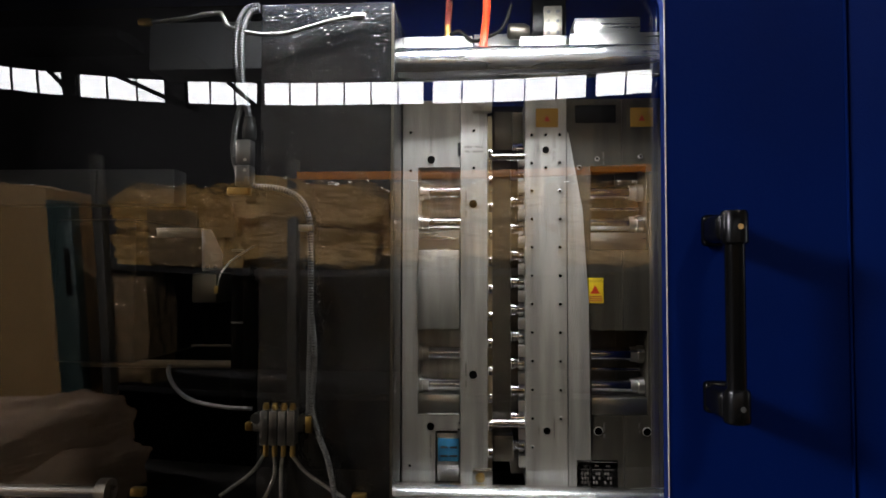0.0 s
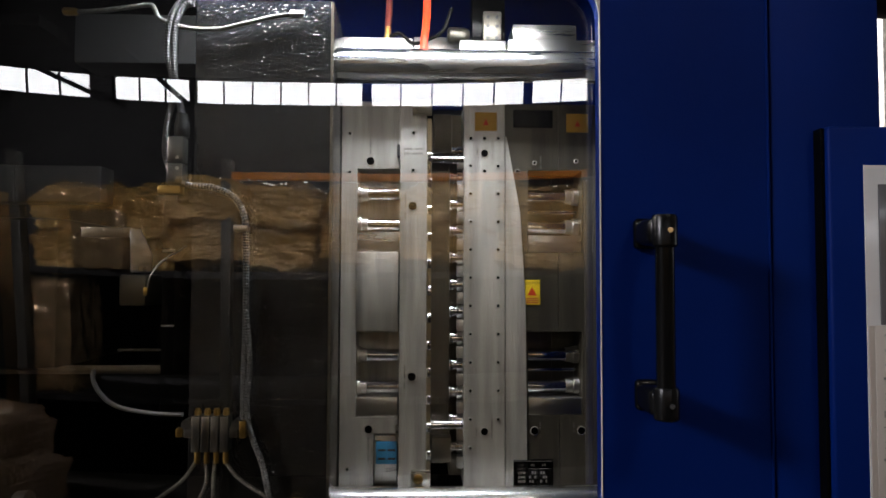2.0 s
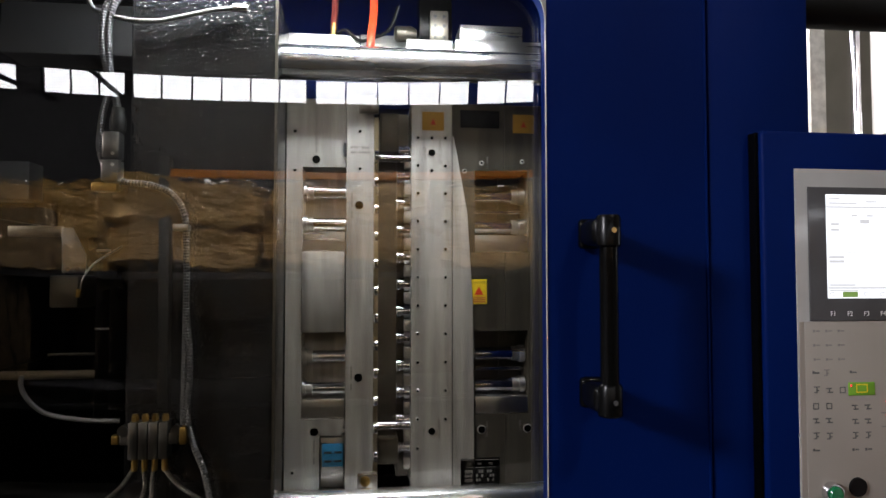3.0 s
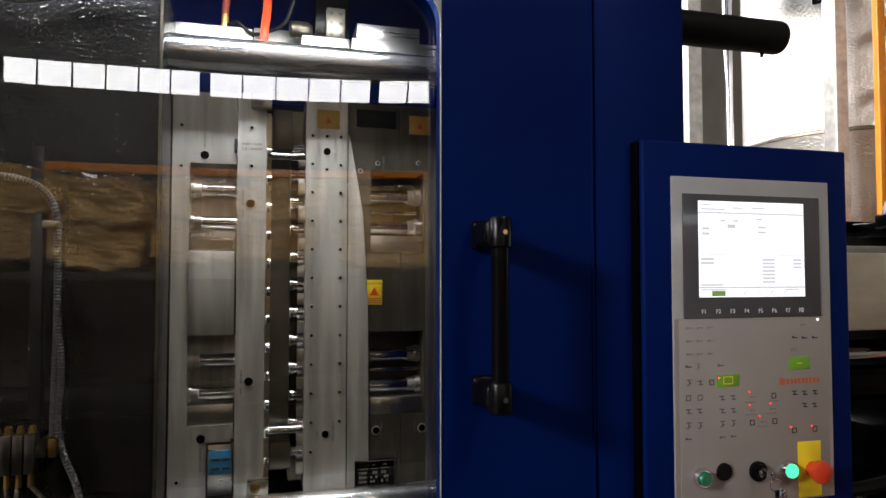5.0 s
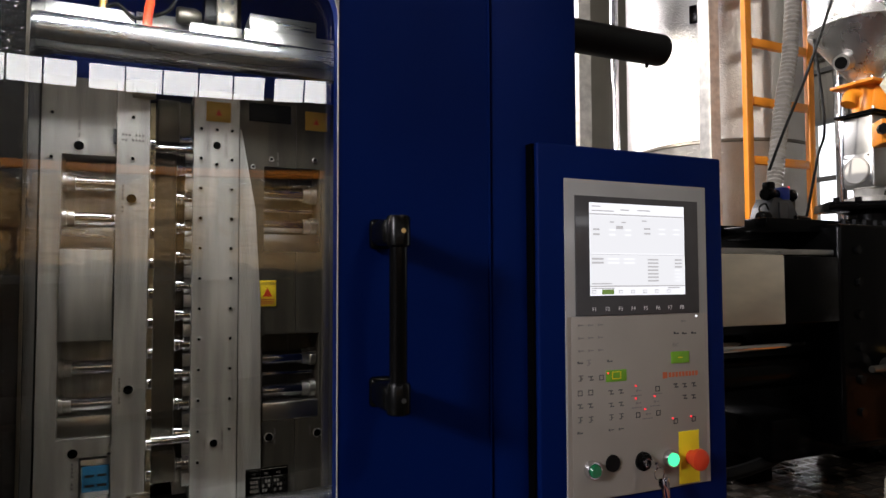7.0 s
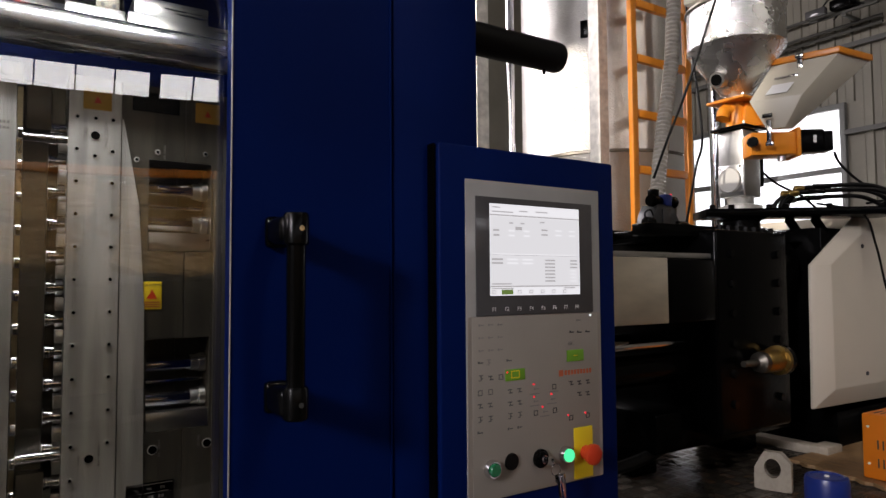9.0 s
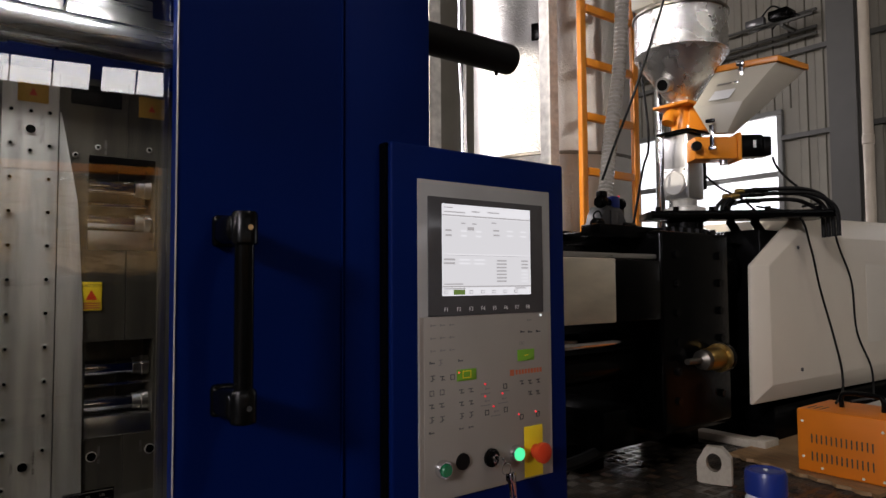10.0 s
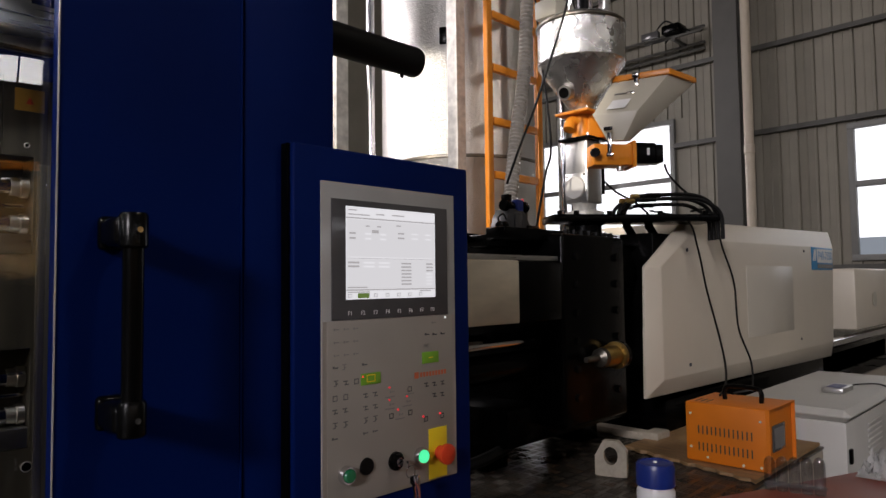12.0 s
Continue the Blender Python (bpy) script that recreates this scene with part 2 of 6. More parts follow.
def smooth_path(pts, steps=8):
    """Points of a smooth curve through pts."""
    p = [Vector(q) for q in pts]
    p = [2 * p[0] - p[1]] + p + [2 * p[-1] - p[-2]]
    out = []
    for i in range(1, len(p) - 2):
        for k in range(steps):
            t = k / steps
            a, b, c, d = p[i - 1], p[i], p[i + 1], p[i + 2]
            out.append(0.5 * (2 * b + (c - a) * t + (2 * a - 5 * b + 4 * c - d) * t * t + (3 * b - a - 3 * c + d) * t ** 3))
    return out + [p[-2]]


def bm_tube(pts, r, n=10, rib=0.0, pitch=0.006, steps=8, bm=None):
    """A hose along a smooth curve; rib: depth of its rings."""
    path = smooth_path(pts, steps) if steps else [Vector(q) for q in pts]
    if rib:
        fine = []
        for a, b in zip(path, path[1:]):
            length = (b - a).length
            k = max(1, round(length / (pitch / 2)))
            fine += [a.lerp(b, j / k) for j in range(k)]
        path = fine + [path[-1]]
    b = bm if bm is not None else bmesh.new()
    rings, up = [], Vector((0, 0, 1))
    for i, q in enumerate(path):
        d = (path[min(i + 1, len(path) - 1)] - path[max(i - 1, 0)]).normalized()
        side = d.cross(up)
        if side.length < 0.2:
            side = d.cross(Vector((0, 1, 0)))
        side.normalize()
        if i and side.dot(last) < 0:
            side = -side
        last = side
        u2 = side.cross(d)
        rr = r - (rib if i % 2 else 0)
        rings.append([b.verts.new(q + rr * (math.cos(2 * math.pi * k / n) * side + math.sin(2 * math.pi * k / n) * u2)) for k in range(n)])
    for r0, r1 in zip(rings, rings[1:]):
        for k in range(n):
            b.faces.new((r0[k], r0[(k + 1) % n], r1[(k + 1) % n], r1[k]))
    b.faces.new(rings[0][::-1])
    b.faces.new(rings[-1])
    return b


def bm_prism(poly, y0, y1, bevel=0.0, bm=None):
    """An outline in x and z, drawn out from y0 to y1."""
    b = bmesh.new()
    f = [b.verts.new((x, y0, z)) for x, z in poly]
    k = [b.verts.new((x, y1, z)) for x, z in poly]
    b.faces.new(f)
    b.faces.new(k[::-1])
    for i in range(len(f)):
        j = (i + 1) % len(f)
        b.faces.new((f[j], f[i], k[i], k[j]))
    bmesh.ops.recalc_face_normals(b, faces=b.faces[:])
    if bevel:
        bmesh.ops.bevel(b, geom=b.edges[:], offset=bevel, segments=2, affect="EDGES", profile=0.5)
    return b if bm is None else join(bm, b)


def mesh_of(name, bm, material, smooth=True):
    bmesh.ops.recalc_face_normals(bm, faces=bm.faces[:])
    me = bpy.data.meshes.new(name)
    bm.to_mesh(me)
    bm.free()
    if material:
        me.materials.append(material)
    for p in me.polygons:
        p.use_smooth = smooth
    if smooth:
        me.set_sharp_from_angle(angle=radians(35))
    return me


def hang(ob, parent):
    """Makes ob a part of parent, both staying where they are."""
    ob.parent = parent
    if parent.parent is None:
        ob.matrix_parent_inverse = parent.matrix_basis.inverted()


def part(name, bm, material, parent, label=""):
    ob = new(name, mesh_of(name, bm, material))
    hang(ob, parent)
    return tagged(ob, label)


def thing(name, at=(0, 0, 0), label="", category="", group="", kind=""):
    ob = new(name)
    ob.empty_display_size = 0.05
    ob.location = at
    ob.matrix_basis = Matrix.Translation(at)
    return tagged(ob, label, category, group, kind)


def solid(name, bm, material, label="", category="", group="", kind=""):
    ob = new(name, mesh_of(name, bm, material))
    return tagged(ob, label, category, group, kind)


def lettering(name, words, size, at, material, parent, turn=(90, 0, 0), align="CENTER"):
    """Flat letters with the built-in font, as a mesh part."""
    cu = bpy.data.curves.new("letters", "FONT")
    cu.body, cu.size, cu.align_x, cu.align_y, cu.extrude = words, size, align, "CENTER", 0.0002
    tmp = bpy.data.objects.new("letters", cu)
    me = bpy.data.meshes.new_from_object(tmp)
    bpy.data.objects.remove(tmp)
    me.materials.append(material)
    ob = new(name, me)
    hang(ob, parent)
    ob.matrix_basis = pose(*at, *turn)
    return ob


def piece(name, mesh, parent, m):
    ob = new(name, mesh)
    hang(ob, parent)
    ob.matrix_basis = m
    return ob

# ---- the hall ----
def wall_with_holes(name, axis, at, thick, a0, a1, z0, z1, holes, material, label):
    """A wall across axis at that place, from a0 to a1, with openings (a0, a1, z0, z1)."""
    bm = bmesh.new()
    cuts = sorted({a0, a1, *[h[0] for h in holes], *[h[1] for h in holes]})
    for p, q in zip(cuts, cuts[1:]):
        mid = (p + q) / 2
        spans, low = [], z0
        for h in sorted([h for h in holes if h[0] < mid < h[1]], key=lambda h: h[2]):
            spans.append((low, h[2]))
            low = h[3]
        spans.append((low, z1))
        for s0, s1 in spans:
            if s1 - s0 > 0.01:
                if axis == "x":
                    bm_box(at, at + thick, p, q, s0, s1, bm=bm)
                else:
                    bm_box(p, q, at, at + thick, s0, s1, bm=bm)
    return solid(name, bm, material, label, "wall", kind="structure")


HALL = (-10.0, 9.0, -12.9, 9.0, 9.0)
solid("floor", bm_box(-13.3, 9.3, -13.2, 9.3, -0.2, 0), concrete, "grey worn concrete factory floor", "floor", kind="structure")
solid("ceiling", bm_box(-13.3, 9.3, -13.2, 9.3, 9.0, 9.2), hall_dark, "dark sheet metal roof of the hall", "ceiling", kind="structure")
# Frame added round the roof fill lamp; the ceiling above it is closed.
fill_frame = thing("skylight", (3.6, -5.35, 8.94), "added frame round an unseen fill lamp under the closed roof", "skylight", kind="structure")
for a, b, c, d in ((3.2, 4.0, -5.05, -4.99), (3.2, 4.0, -5.71, -5.65), (3.2, 3.26, -5.649, -5.051), (3.94, 4.0, -5.649, -5.051)):
    part("frame", bm_box(a, b, c, d, 8.94, 8.998), hall_dark, fill_frame)
wall_with_holes("wall_north", "y", 9.0, 0.2, -13.3, 9.3, 0, 9, [(-3.1, 2.1, 5.1, 6.9)], clad, "beige sheet metal hall wall")
SOUTH = []
BAYS = [(-12.8, -11.6), (-11.3, -9.5), (-9.2, -7.13), (-6.68, -4.98), (-4.9, -1.1), (-0.97, 2.54), (2.66, 6.15), (6.3, 8.8)]
for a, b in BAYS:
    SOUTH.append((a, b, 5.36, 5.98))
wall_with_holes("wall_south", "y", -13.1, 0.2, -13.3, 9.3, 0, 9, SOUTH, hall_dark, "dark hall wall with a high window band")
# Unseen wall; its two upper holes are cut to limit the sun beam.
wall_with_holes("wall_west", "x", -13.2, 0.2, -12.9, 9.0, 0, 9, [(-6.3, -3.6, 5.2, 8.0), (1.15, 2.0, 6.4, 8.3), (2.12, 5.2, 6.4, 8.95)], hall_dark, "unseen dark hall wall with one great window and two openings shaping the sun")
EASTW = [(0.2, 2.09, 1.69, 3.3), (4.2, 6.6, 1.5, 3.75)]
wall_with_holes("wall_east", "x", 9.06, 0.2, -12.9, 9.0, 0, 9, EASTW, clad, "beige sheet metal gable wall with windows")

# white sky outside the windows
solid("backdrop", bm_box(-15, 11, -13.9, -13.85, 4.6, 7.0), sky_card, "white overcast sky outside the window band", "sky", kind="structure")
solid("backdrop", bm_box(10.4, 10.45, -1.5, 8.5, 1.9, 5.0), sky_east, "bright white yard outside the windows", "sky", kind="structure")
# Distance as a self-glowing card, its pale grey-blue put into the colour.
far_grey = glow_mat("grey_far_glow", (0.42, 0.48, 0.55), 0.9)
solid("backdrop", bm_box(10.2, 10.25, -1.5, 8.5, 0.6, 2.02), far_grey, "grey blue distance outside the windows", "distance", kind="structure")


def window_bars(name, axis, at, a0, a1, z0, z1, uprights, rails, w, material):
    """The frame of a window: surround, uprights and cross rails."""
    t = thing(name, (at, (a0 + a1) / 2, z0) if axis == "x" else ((a0 + a1) / 2, at, z0), "grey metal window in the hall wall", "window", kind="structure")

    def bar(kind, p0, p1, s0, s1):
        if axis == "x":
            part(kind, bm_box(at - 0.03, at + 0.05, p0, p1, s0, s1, 0.006), material, t)
        else:
            part(kind, bm_box(p0, p1, at - 0.03, at + 0.03, s0, s1, 0.006), material, t)
    bar("window_frame", a0, a1, z0, z0 + w)
    bar("window_frame", a0, a1, z1 - w, z1)
    bar("window_frame", a0, a0 + w, z0 + w, z1 - w)
    bar("window_frame", a1 - w, a1, z0 + w, z1 - w)
    for u in uprights:
        bar("mullion", u - w / 3, u + w / 3, z0 + w, z1 - w)
    for r in rails:
        bar("transom", a0 + w, a1 - w, r - w / 2, r + w / 2)
    return t


win_paint = mat("grey_window_paint", (0.16, 0.16, 0.15), 0.5, var=0.1)
for i, (a, b) in enumerate(BAYS):
    n = max(1, round((b - a) / 0.64))
    window_bars("window_%d" % (i + 1), "y", -12.98, a, b, 5.36, 5.98, [a + (b - a) * k / n for k in range(1, n)], [], 0.045, hall_dark)
window_bars("window_9", "x", 9.03, 0.2, 2.09, 1.69, 3.3, [1.15], [2.58], 0.07, win_paint)
window_bars("window_10", "x", 9.03, 4.2, 6.6, 1.5, 3.75, [5.9, 6.1], [2.9], 0.07, win_paint)
# Unseen window, added as the opening for the north fill lamp.
window_bars("window_12", "y", 9.1, -3.1, 2.1, 5.1, 6.9, [-1.4, 0.4], [], 0.06, hall_dark)
# Unseen openings, sized so the sun reaches only hopper and tank.
window_bars("window_13", "x", -13.1, 1.15, 2.0, 6.4, 8.3, [], [], 0.05, hall_dark)
window_bars("window_14", "x", -13.1, 2.12, 5.2, 6.4, 8.95, [], [], 0.05, hall_dark)
window_bars("window_11", "x", -13.1, -6.3, -3.6, 5.2, 8.0, [-4.95], [], 0.07, hall_dark)

# sheet cladding, girts and columns of the gable wall
gable = bpy.data.objects["wall_east"]
rib_mesh = {}


def cladding(y0, y1, z0, z1):
    key = (round(y1 - y0, 3), round(z1 - z0, 3))
    if key not in rib_mesh:
        w, h = y1 - y0, z1 - z0
        poly = [(0, 0), (0, 0.008), (0.008, 0.03), (0.026, 0.03), (0.034, 0.008), (w * 0.5, 0.008), (w * 0.5 + 0.01, 0.014), (w * 0.5 + 0.02, 0.008), (w - 0.004, 0.008), (w - 0.004, 0)]
        b = bmesh.new()
        lo = [b.verts.new((-d, a, 0)) for a, d in poly]
        hi = [b.verts.new((-d, a, h)) for a, d in poly]
        for i in range(len(poly)):
            j = (i + 1) % len(poly)
            b.faces.new((lo[i], lo[j], hi[j], hi[i]))
        rib_mesh[key] = mesh_of("cladding_panel", b, clad, False)
    piece("cladding_panel", rib_mesh[key], gable, Matrix.Translation((9.06, y0, z0)))


for k in range(52):
    y0, y1 = -2.0 + 0.21 * k, -2.0 + 0.21 * (k + 1)
    low = 0.0
    for h in EASTW:
        if h[0] - 0.1 < (y0 + y1) / 2 < h[1] + 0.1:
            cladding(y0, y1, low, h[2])
            low = h[3]
    cladding(y0, y1, low, 8.9)
for z, y0, y1 in ((3.36, -2, 4.2), (4.45, -2, 9), (5.75, -2, 9), (1.62, -2, 9)):
    solid("trim", bm_prism([(8.97, z - 0.03), (9.02, z - 0.03), (9.02, z + 0.03), (8.97, z + 0.03)], y0, y1), girder, "grey steel wall girt", "girt", kind="structure")


def column(x, y, w, d):
    bm = bm_box(x - d / 2, x - d / 2 + 0.016, y - w / 2, y + w / 2, 0, 9)
    bm_box(x + d / 2 - 0.016, x + d / 2, y - w / 2, y + w / 2, 0, 9, bm=bm)
    bm_box(x - d / 2 + 0.016, x + d / 2 - 0.016, y - 0.008, y + 0.008, 0, 9, bm=bm)
    solid("column", bm, girder, "grey painted steel H column of the hall", "column", "hall columns", "structure")


column(8.72, 3.27, 0.3, 0.4)
column(8.72, -3.6, 0.3, 0.4)
column(8.72, 8.2, 0.3, 0.4)
pipe = thing("drain_pipe", (8.43, 2.985, 0), "pale brown plastic rain pipe on the wall", "pipe")
part("pipe", bm_lathe([(0.055, 0), (0.055, 9)], 18, at=(8.43, 2.985, 0)), pipe_paint, pipe)
for z in (1.2, 3.0, 4.9):
    part("pipe_socket", bm_lathe([(0.055, 0), (0.064, 0.01), (0.064, 0.1), (0.055, 0.11)], 18, at=(8.43, 2.985, z)), pipe_paint, pipe)

# ---- blue enclosure of the press ----
def rounded_hole_sheet(x0, x1, z0, z1, hx0, hx1, hz0, hz1, r, y0, y1):
    """A sheet with one opening that has rounded corners."""
    b = bmesh.new()
    inner, outer = [], []
    n = 8
    for cx, cz, a0, ox, oz in ((hx1 - r, hz1 - r, 0, x1, z1), (hx0 + r, hz1 - r, 90, x0, z1), (hx0 + r, hz0 + r, 180, x0, z0), (hx1 - r, hz0 + r, 270, x1, z0)):
        for k in range(n + 1):
            a = radians(a0 + 90 * k / n)
            inner.append((cx + r * math.cos(a), cz + r * math.sin(a)))
            f = k / n
            s, e = {0: ((x1, cz), (cx, z1)), 90: ((cx, z1), (x0, cz)), 180: ((x0, cz), (cx, z0)), 270: ((cx, z0), (x1, cz))}[a0]
            outer.append((s[0] + (ox - s[0]) * 2 * f, s[1] + (oz - s[1]) * 2 * f) if f <= 0.5 else (ox + (e[0] - ox) * (2 * f - 1), oz + (e[1] - oz) * (2 * f - 1)))
    m = len(inner)
    rows = [[b.verts.new((p[0], y, p[1])) for p in ring] for y in (y0, y1) for ring in (inner, outer)]
    fi, fo, bi, bo = rows
    for i in range(m):
        j = (i + 1) % m
        for q in ((fi[i], fi[j], fo[j], fo[i]), (bo[i], bo[j], bi[j], bi[i]), (fi[j], fi[i], bi[i], bi[j]), (fo[i], fo[j], bo[j], bo[i])):
            b.faces.new(q)
    return b


FACE = 1.03
door = thing("safety_door", (0.1, FACE, 0.75), "navy blue sliding safety door with a clear window", "door")
part("door_leaf", rounded_hole_sheet(-1.6, 0.756, 0.6, 2.6, -1.25, 0.486, 0.95, 1.985, 0.07, FACE, FACE + 0.03), blue, door, "navy blue painted sheet metal")
part("window_seal", rounded_hole_sheet(-1.253, 0.4863, 0.947, 1.988, -1.25, 0.4848, 0.9515, 1.9835, 0.07, FACE - 0.0015, FACE + 0.003), grey_rim, door, "thin pale edge strip round the window")


def bowed_pane(x0, x1, z0, z1, y0, thick):
    """A clear sheet that leans a little forward towards both its ends."""
    b = bmesh.new()
    nx, nz, zc = 60, 6, 1.69

    def lean(x):
        if x < -0.06:
            return 0.0125 * min(1.6, ((-0.06 - x) / 0.5) ** 2)
        return 0.0065 * max(0.0, (x - 0.12) / 0.36) ** 2
    rows = []
    for off in (0.0, thick):
        rows.append([[b.verts.new((x, y0 + off - lean(x) * (z - zc), z)) for z in [z0 + (z1 - z0) * j / nz for j in range(nz + 1)]] for x in [x0 + (x1 - x0) * i / nx for i in range(nx + 1)]])
    for g in rows:
        for i in range(nx):
            for j in range(nz):
                b.faces.new((g[i][j], g[i + 1][j], g[i + 1][j + 1], g[i][j + 1]))
    f, k = rows
    for i in range(nx):
        b.faces.new((f[i][0], f[i + 1][0], k[i + 1][0], k[i][0]))
        b.faces.new((f[i][nz], f[i + 1][nz], k[i + 1][nz], k[i][nz]))
    for j in range(nz):
        b.faces.new((f[0][j], f[0][j + 1], k[0][j + 1], k[0][j]))
        b.faces.new((f[nx][j], f[nx][j + 1], k[nx][j + 1], k[nx][j]))
    return b


part("window_pane", bowed_pane(-1.249, 0.4835, 0.953, 1.982, FACE + 0.038, 0.005), door_glass, door, "clear reflecting plastic sheet")
part("inner_rail", bm_box(-1.6, 0.752, FACE + 0.045, FACE + 0.07, 2.17, 2.23, 0.004), blue, door)
part("edge_strip", bm_box(0.7535, 0.7575, FACE - 0.003, FACE + 0.03, 0.6, 2.6, 0.001), blue, door)


def door_handle():
    y = 0.95
    x = 0.5575
    grip = part("handle", bm_lathe([(0.0136, 1.32), (0.0138, 1.56)], 20, at=(x, y, 0)), black_gloss, door, "upright black bar handle on two brackets")
    for z, s in ((1.5655, 1), (1.316, -1)):
        bm = bm_lathe([(0.0165, -0.0235), (0.0185, -0.021), (0.0185, 0.019), (0.0165, 0.0235)], 20, at=(x, y, z))
        part("end_socket", bm, black_gloss, grip)
        part("bracket", bm_box(x - 0.0215, x + 0.008, y, FACE - 0.001, z - 0.02, z + 0.02, 0.009, 3), black_gloss, grip)
        part("bracket_foot", bm_box(x - 0.0225, x + 0.014, FACE - 0.018, FACE - 0.0005, z - 0.024, z + 0.024, 0.007, 3), black_gloss, grip)
        part("screw", bm_lathe([(0.004, -0.0235), (0.004, -0.021)], 10, "y", (x, y, z)), chrome, grip)


door_handle()

guard = thing("machine_guard", (0.83, 1.2, 0), "navy blue painted steel column beside the safety door", "machine guard")
part("front_panel", bm_box(0.7605, 0.942, 1.03, 1.06, 0.1, 2.6, 0.004), blue, guard)
part("side_panel", bm_box(0.912, 0.942, 1.062, 1.16, 0.1, 2.6, 0.003), blue, guard)
part("header_panel", bm_box(-1.7, 0.753, 1.11, 1.14, 2.2, 2.6, 0.004), blue, guard)
part("roof_panel", bm_box(-1.7, 0.94, 1.145, 2.2, 2.42, 2.45), blue, guard)
part("lower_panel", bm_box(-1.7, 0.753, 1.11, 1.14, 0.1, 0.9, 0.004), blue, guard)
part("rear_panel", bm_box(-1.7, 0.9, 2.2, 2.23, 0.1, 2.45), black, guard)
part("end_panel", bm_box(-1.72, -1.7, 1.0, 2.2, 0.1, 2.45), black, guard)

tube = thing("exhaust_pipe", (1.1, 1.1, 1.995), "matt black round pipe end beside the blue guard", "pipe")
part("pipe", bm_lathe([(0.034, 0.9), (0.034, 1.236), (0.032, 1.243)], 28, "x", (0, 1.13, 1.995)), rubber, tube)
part("pipe_cap", bm_lathe([(0.0285, 1.2432), (0.0285, 1.246), (0.024, 1.248)], 28, "x", (0, 1.13, 1.995)), black, tube)
part("drain_nub", bm_lathe([(0.004, 1.952), (0.004, 1.965)], 10, "z", (1.2, 1.13, 0)), black, tube)

# ---- control console ----
console = thing("control_console", (1.05, 1.05, 0.9), "navy blue control console with a lit screen and keypad", "control panel")
part("housing", bm_box(0.836, 1.271, 1.0, 1.0285, 0.9, 1.735, 0.005, 3), blue, console, "navy blue painted steel housing")
part("housing_rear", bm_box(0.945, 1.268, 1.0286, 1.13, 0.9, 1.732, 0.004), blue, console)
part("hinge_gap", bm_box(0.8295, 0.8355, 1.01, 1.0288, 0.9, 1.733), black, console)
part("panel_rim", bm_box(0.8895, 1.2245, 0.9975, 0.9998, 1.098, 1.6735, 0.001), grey_rim, console, "pale grey panel rim")
part("keypad", bm_box(0.901, 1.2135, 0.9957, 0.9973, 1.1, 1.425, 0.0006), grey_panel, console, "grey keypad foil with faint symbols")
part("lower_foil", bm_box(0.892, 1.2225, 0.9966, 0.9974, 1.099, 1.425), grey_panel, console)
bezel = part("screen_bezel", bm_box(0.9105, 1.2005, 0.9945, 0.9972, 1.4262, 1.6435, 0.001), dark_bezel, console, "dark grey bezel with key names")
screen = part("screen", bm_box(0.941, 1.164, 0.9935, 0.9944, 1.4625, 1.6315), screen_glow, bezel, "bright white lit screen")
SY = 0.9933


def on_screen(kind, x0, x1, z0, z1, material):
    part(kind, bm_box(x0, x1, SY - 0.0004, SY, z0, z1), material, bezel)


on_screen("screen_field", 0.943, 1.162, 1.4815, 1.536, screen_grey)
on_screen("screen_field", 0.943, 1.162, 1.54, 1.608, screen_grey)
on_screen("screen_line", 0.941, 1.164, 1.6095, 1.612, screen_dark)
on_screen("screen_line", 0.941, 1.164, 1.5367, 1.5377, screen_dark)
on_screen("screen_line", 0.941, 1.164, 1.478, 1.4808, screen_dark)
part("screen_key", bm_box(0.966, 0.993, SY - 0.0009, SY - 0.0005, 1.4645, 1.4735), screen_green, bezel)
part("screen_cursor", bm_box(1.0, 1.016, SY - 0.0009, SY - 0.0005, 1.5845, 1.5905), screen_dark, bezel)
rng = random.Random(4)
for r in range(7):
    for x in (1.072, 1.138):
        part("screen_text", bm_box(x, x + (0.026 if x < 1.1 else 0.018), SY - 0.0009, SY - 0.0005, 1.4875 + r * 0.0066, 1.4905 + r * 0.0066), screen_dark if x < 1.1 or r > 3 else screen_glow, bezel)
for r in range(2):
    for k in range(3):
        x = 0.944 + k * 0.036
        part("screen_text", bm_box(x, x + 0.026, SY - 0.0009, SY - 0.0005, 1.5205 + r * 0.007, 1.524 + r * 0.007), screen_dark if k == 0 else screen_glow, bezel)
        part("screen_text", bm_box(x + 0.004, x + 0.018, SY - 0.0009, SY - 0.0005, 1.572 + r * 0.009, 1.5755 + r * 0.009), screen_dark if k == 0 else screen_glow, bezel)
        part("screen_text", bm_box(x + 0.12, x + 0.136, SY - 0.0009, SY - 0.0005, 1.576 + r * 0.009, 1.579 + r * 0.009), screen_dark if k == 0 else screen_glow, bezel)
for x0, w, z in ((0.944, 0.045, 1.484), (0.944, 0.05, 1.4755), (1.12, 0.03, 1.4755), (0.945, 0.05, 1.617), (1.01, 0.02, 1.62), (1.05, 0.03, 1.6205), (0.945, 0.02, 1.625), (1.06, 0.012, 1.601), (1.012, 0.01, 1.597), (0.985, 0.01, 1.597)):
    part("screen_text", bm_box(x0, x0 + w, SY - 0.0009, SY - 0.0005, z - 0.0012, z + 0.0012), screen_dark, bezel)
for k in range(6):
    x = 0.944 + k * 0.0305 if k == 0 else 0.975 + k * 0.0285
    part("screen_icon", bm_box(x, x + 0.009, SY - 0.0009, SY - 0.0005, 1.466, 1.4725), screen_dark, bezel)
    part("screen_icon", bm_box(x + 0.0015, x + 0.0075, SY - 0.0012, SY - 0.001, 1.4675, 1.471), screen_glow, bezel)
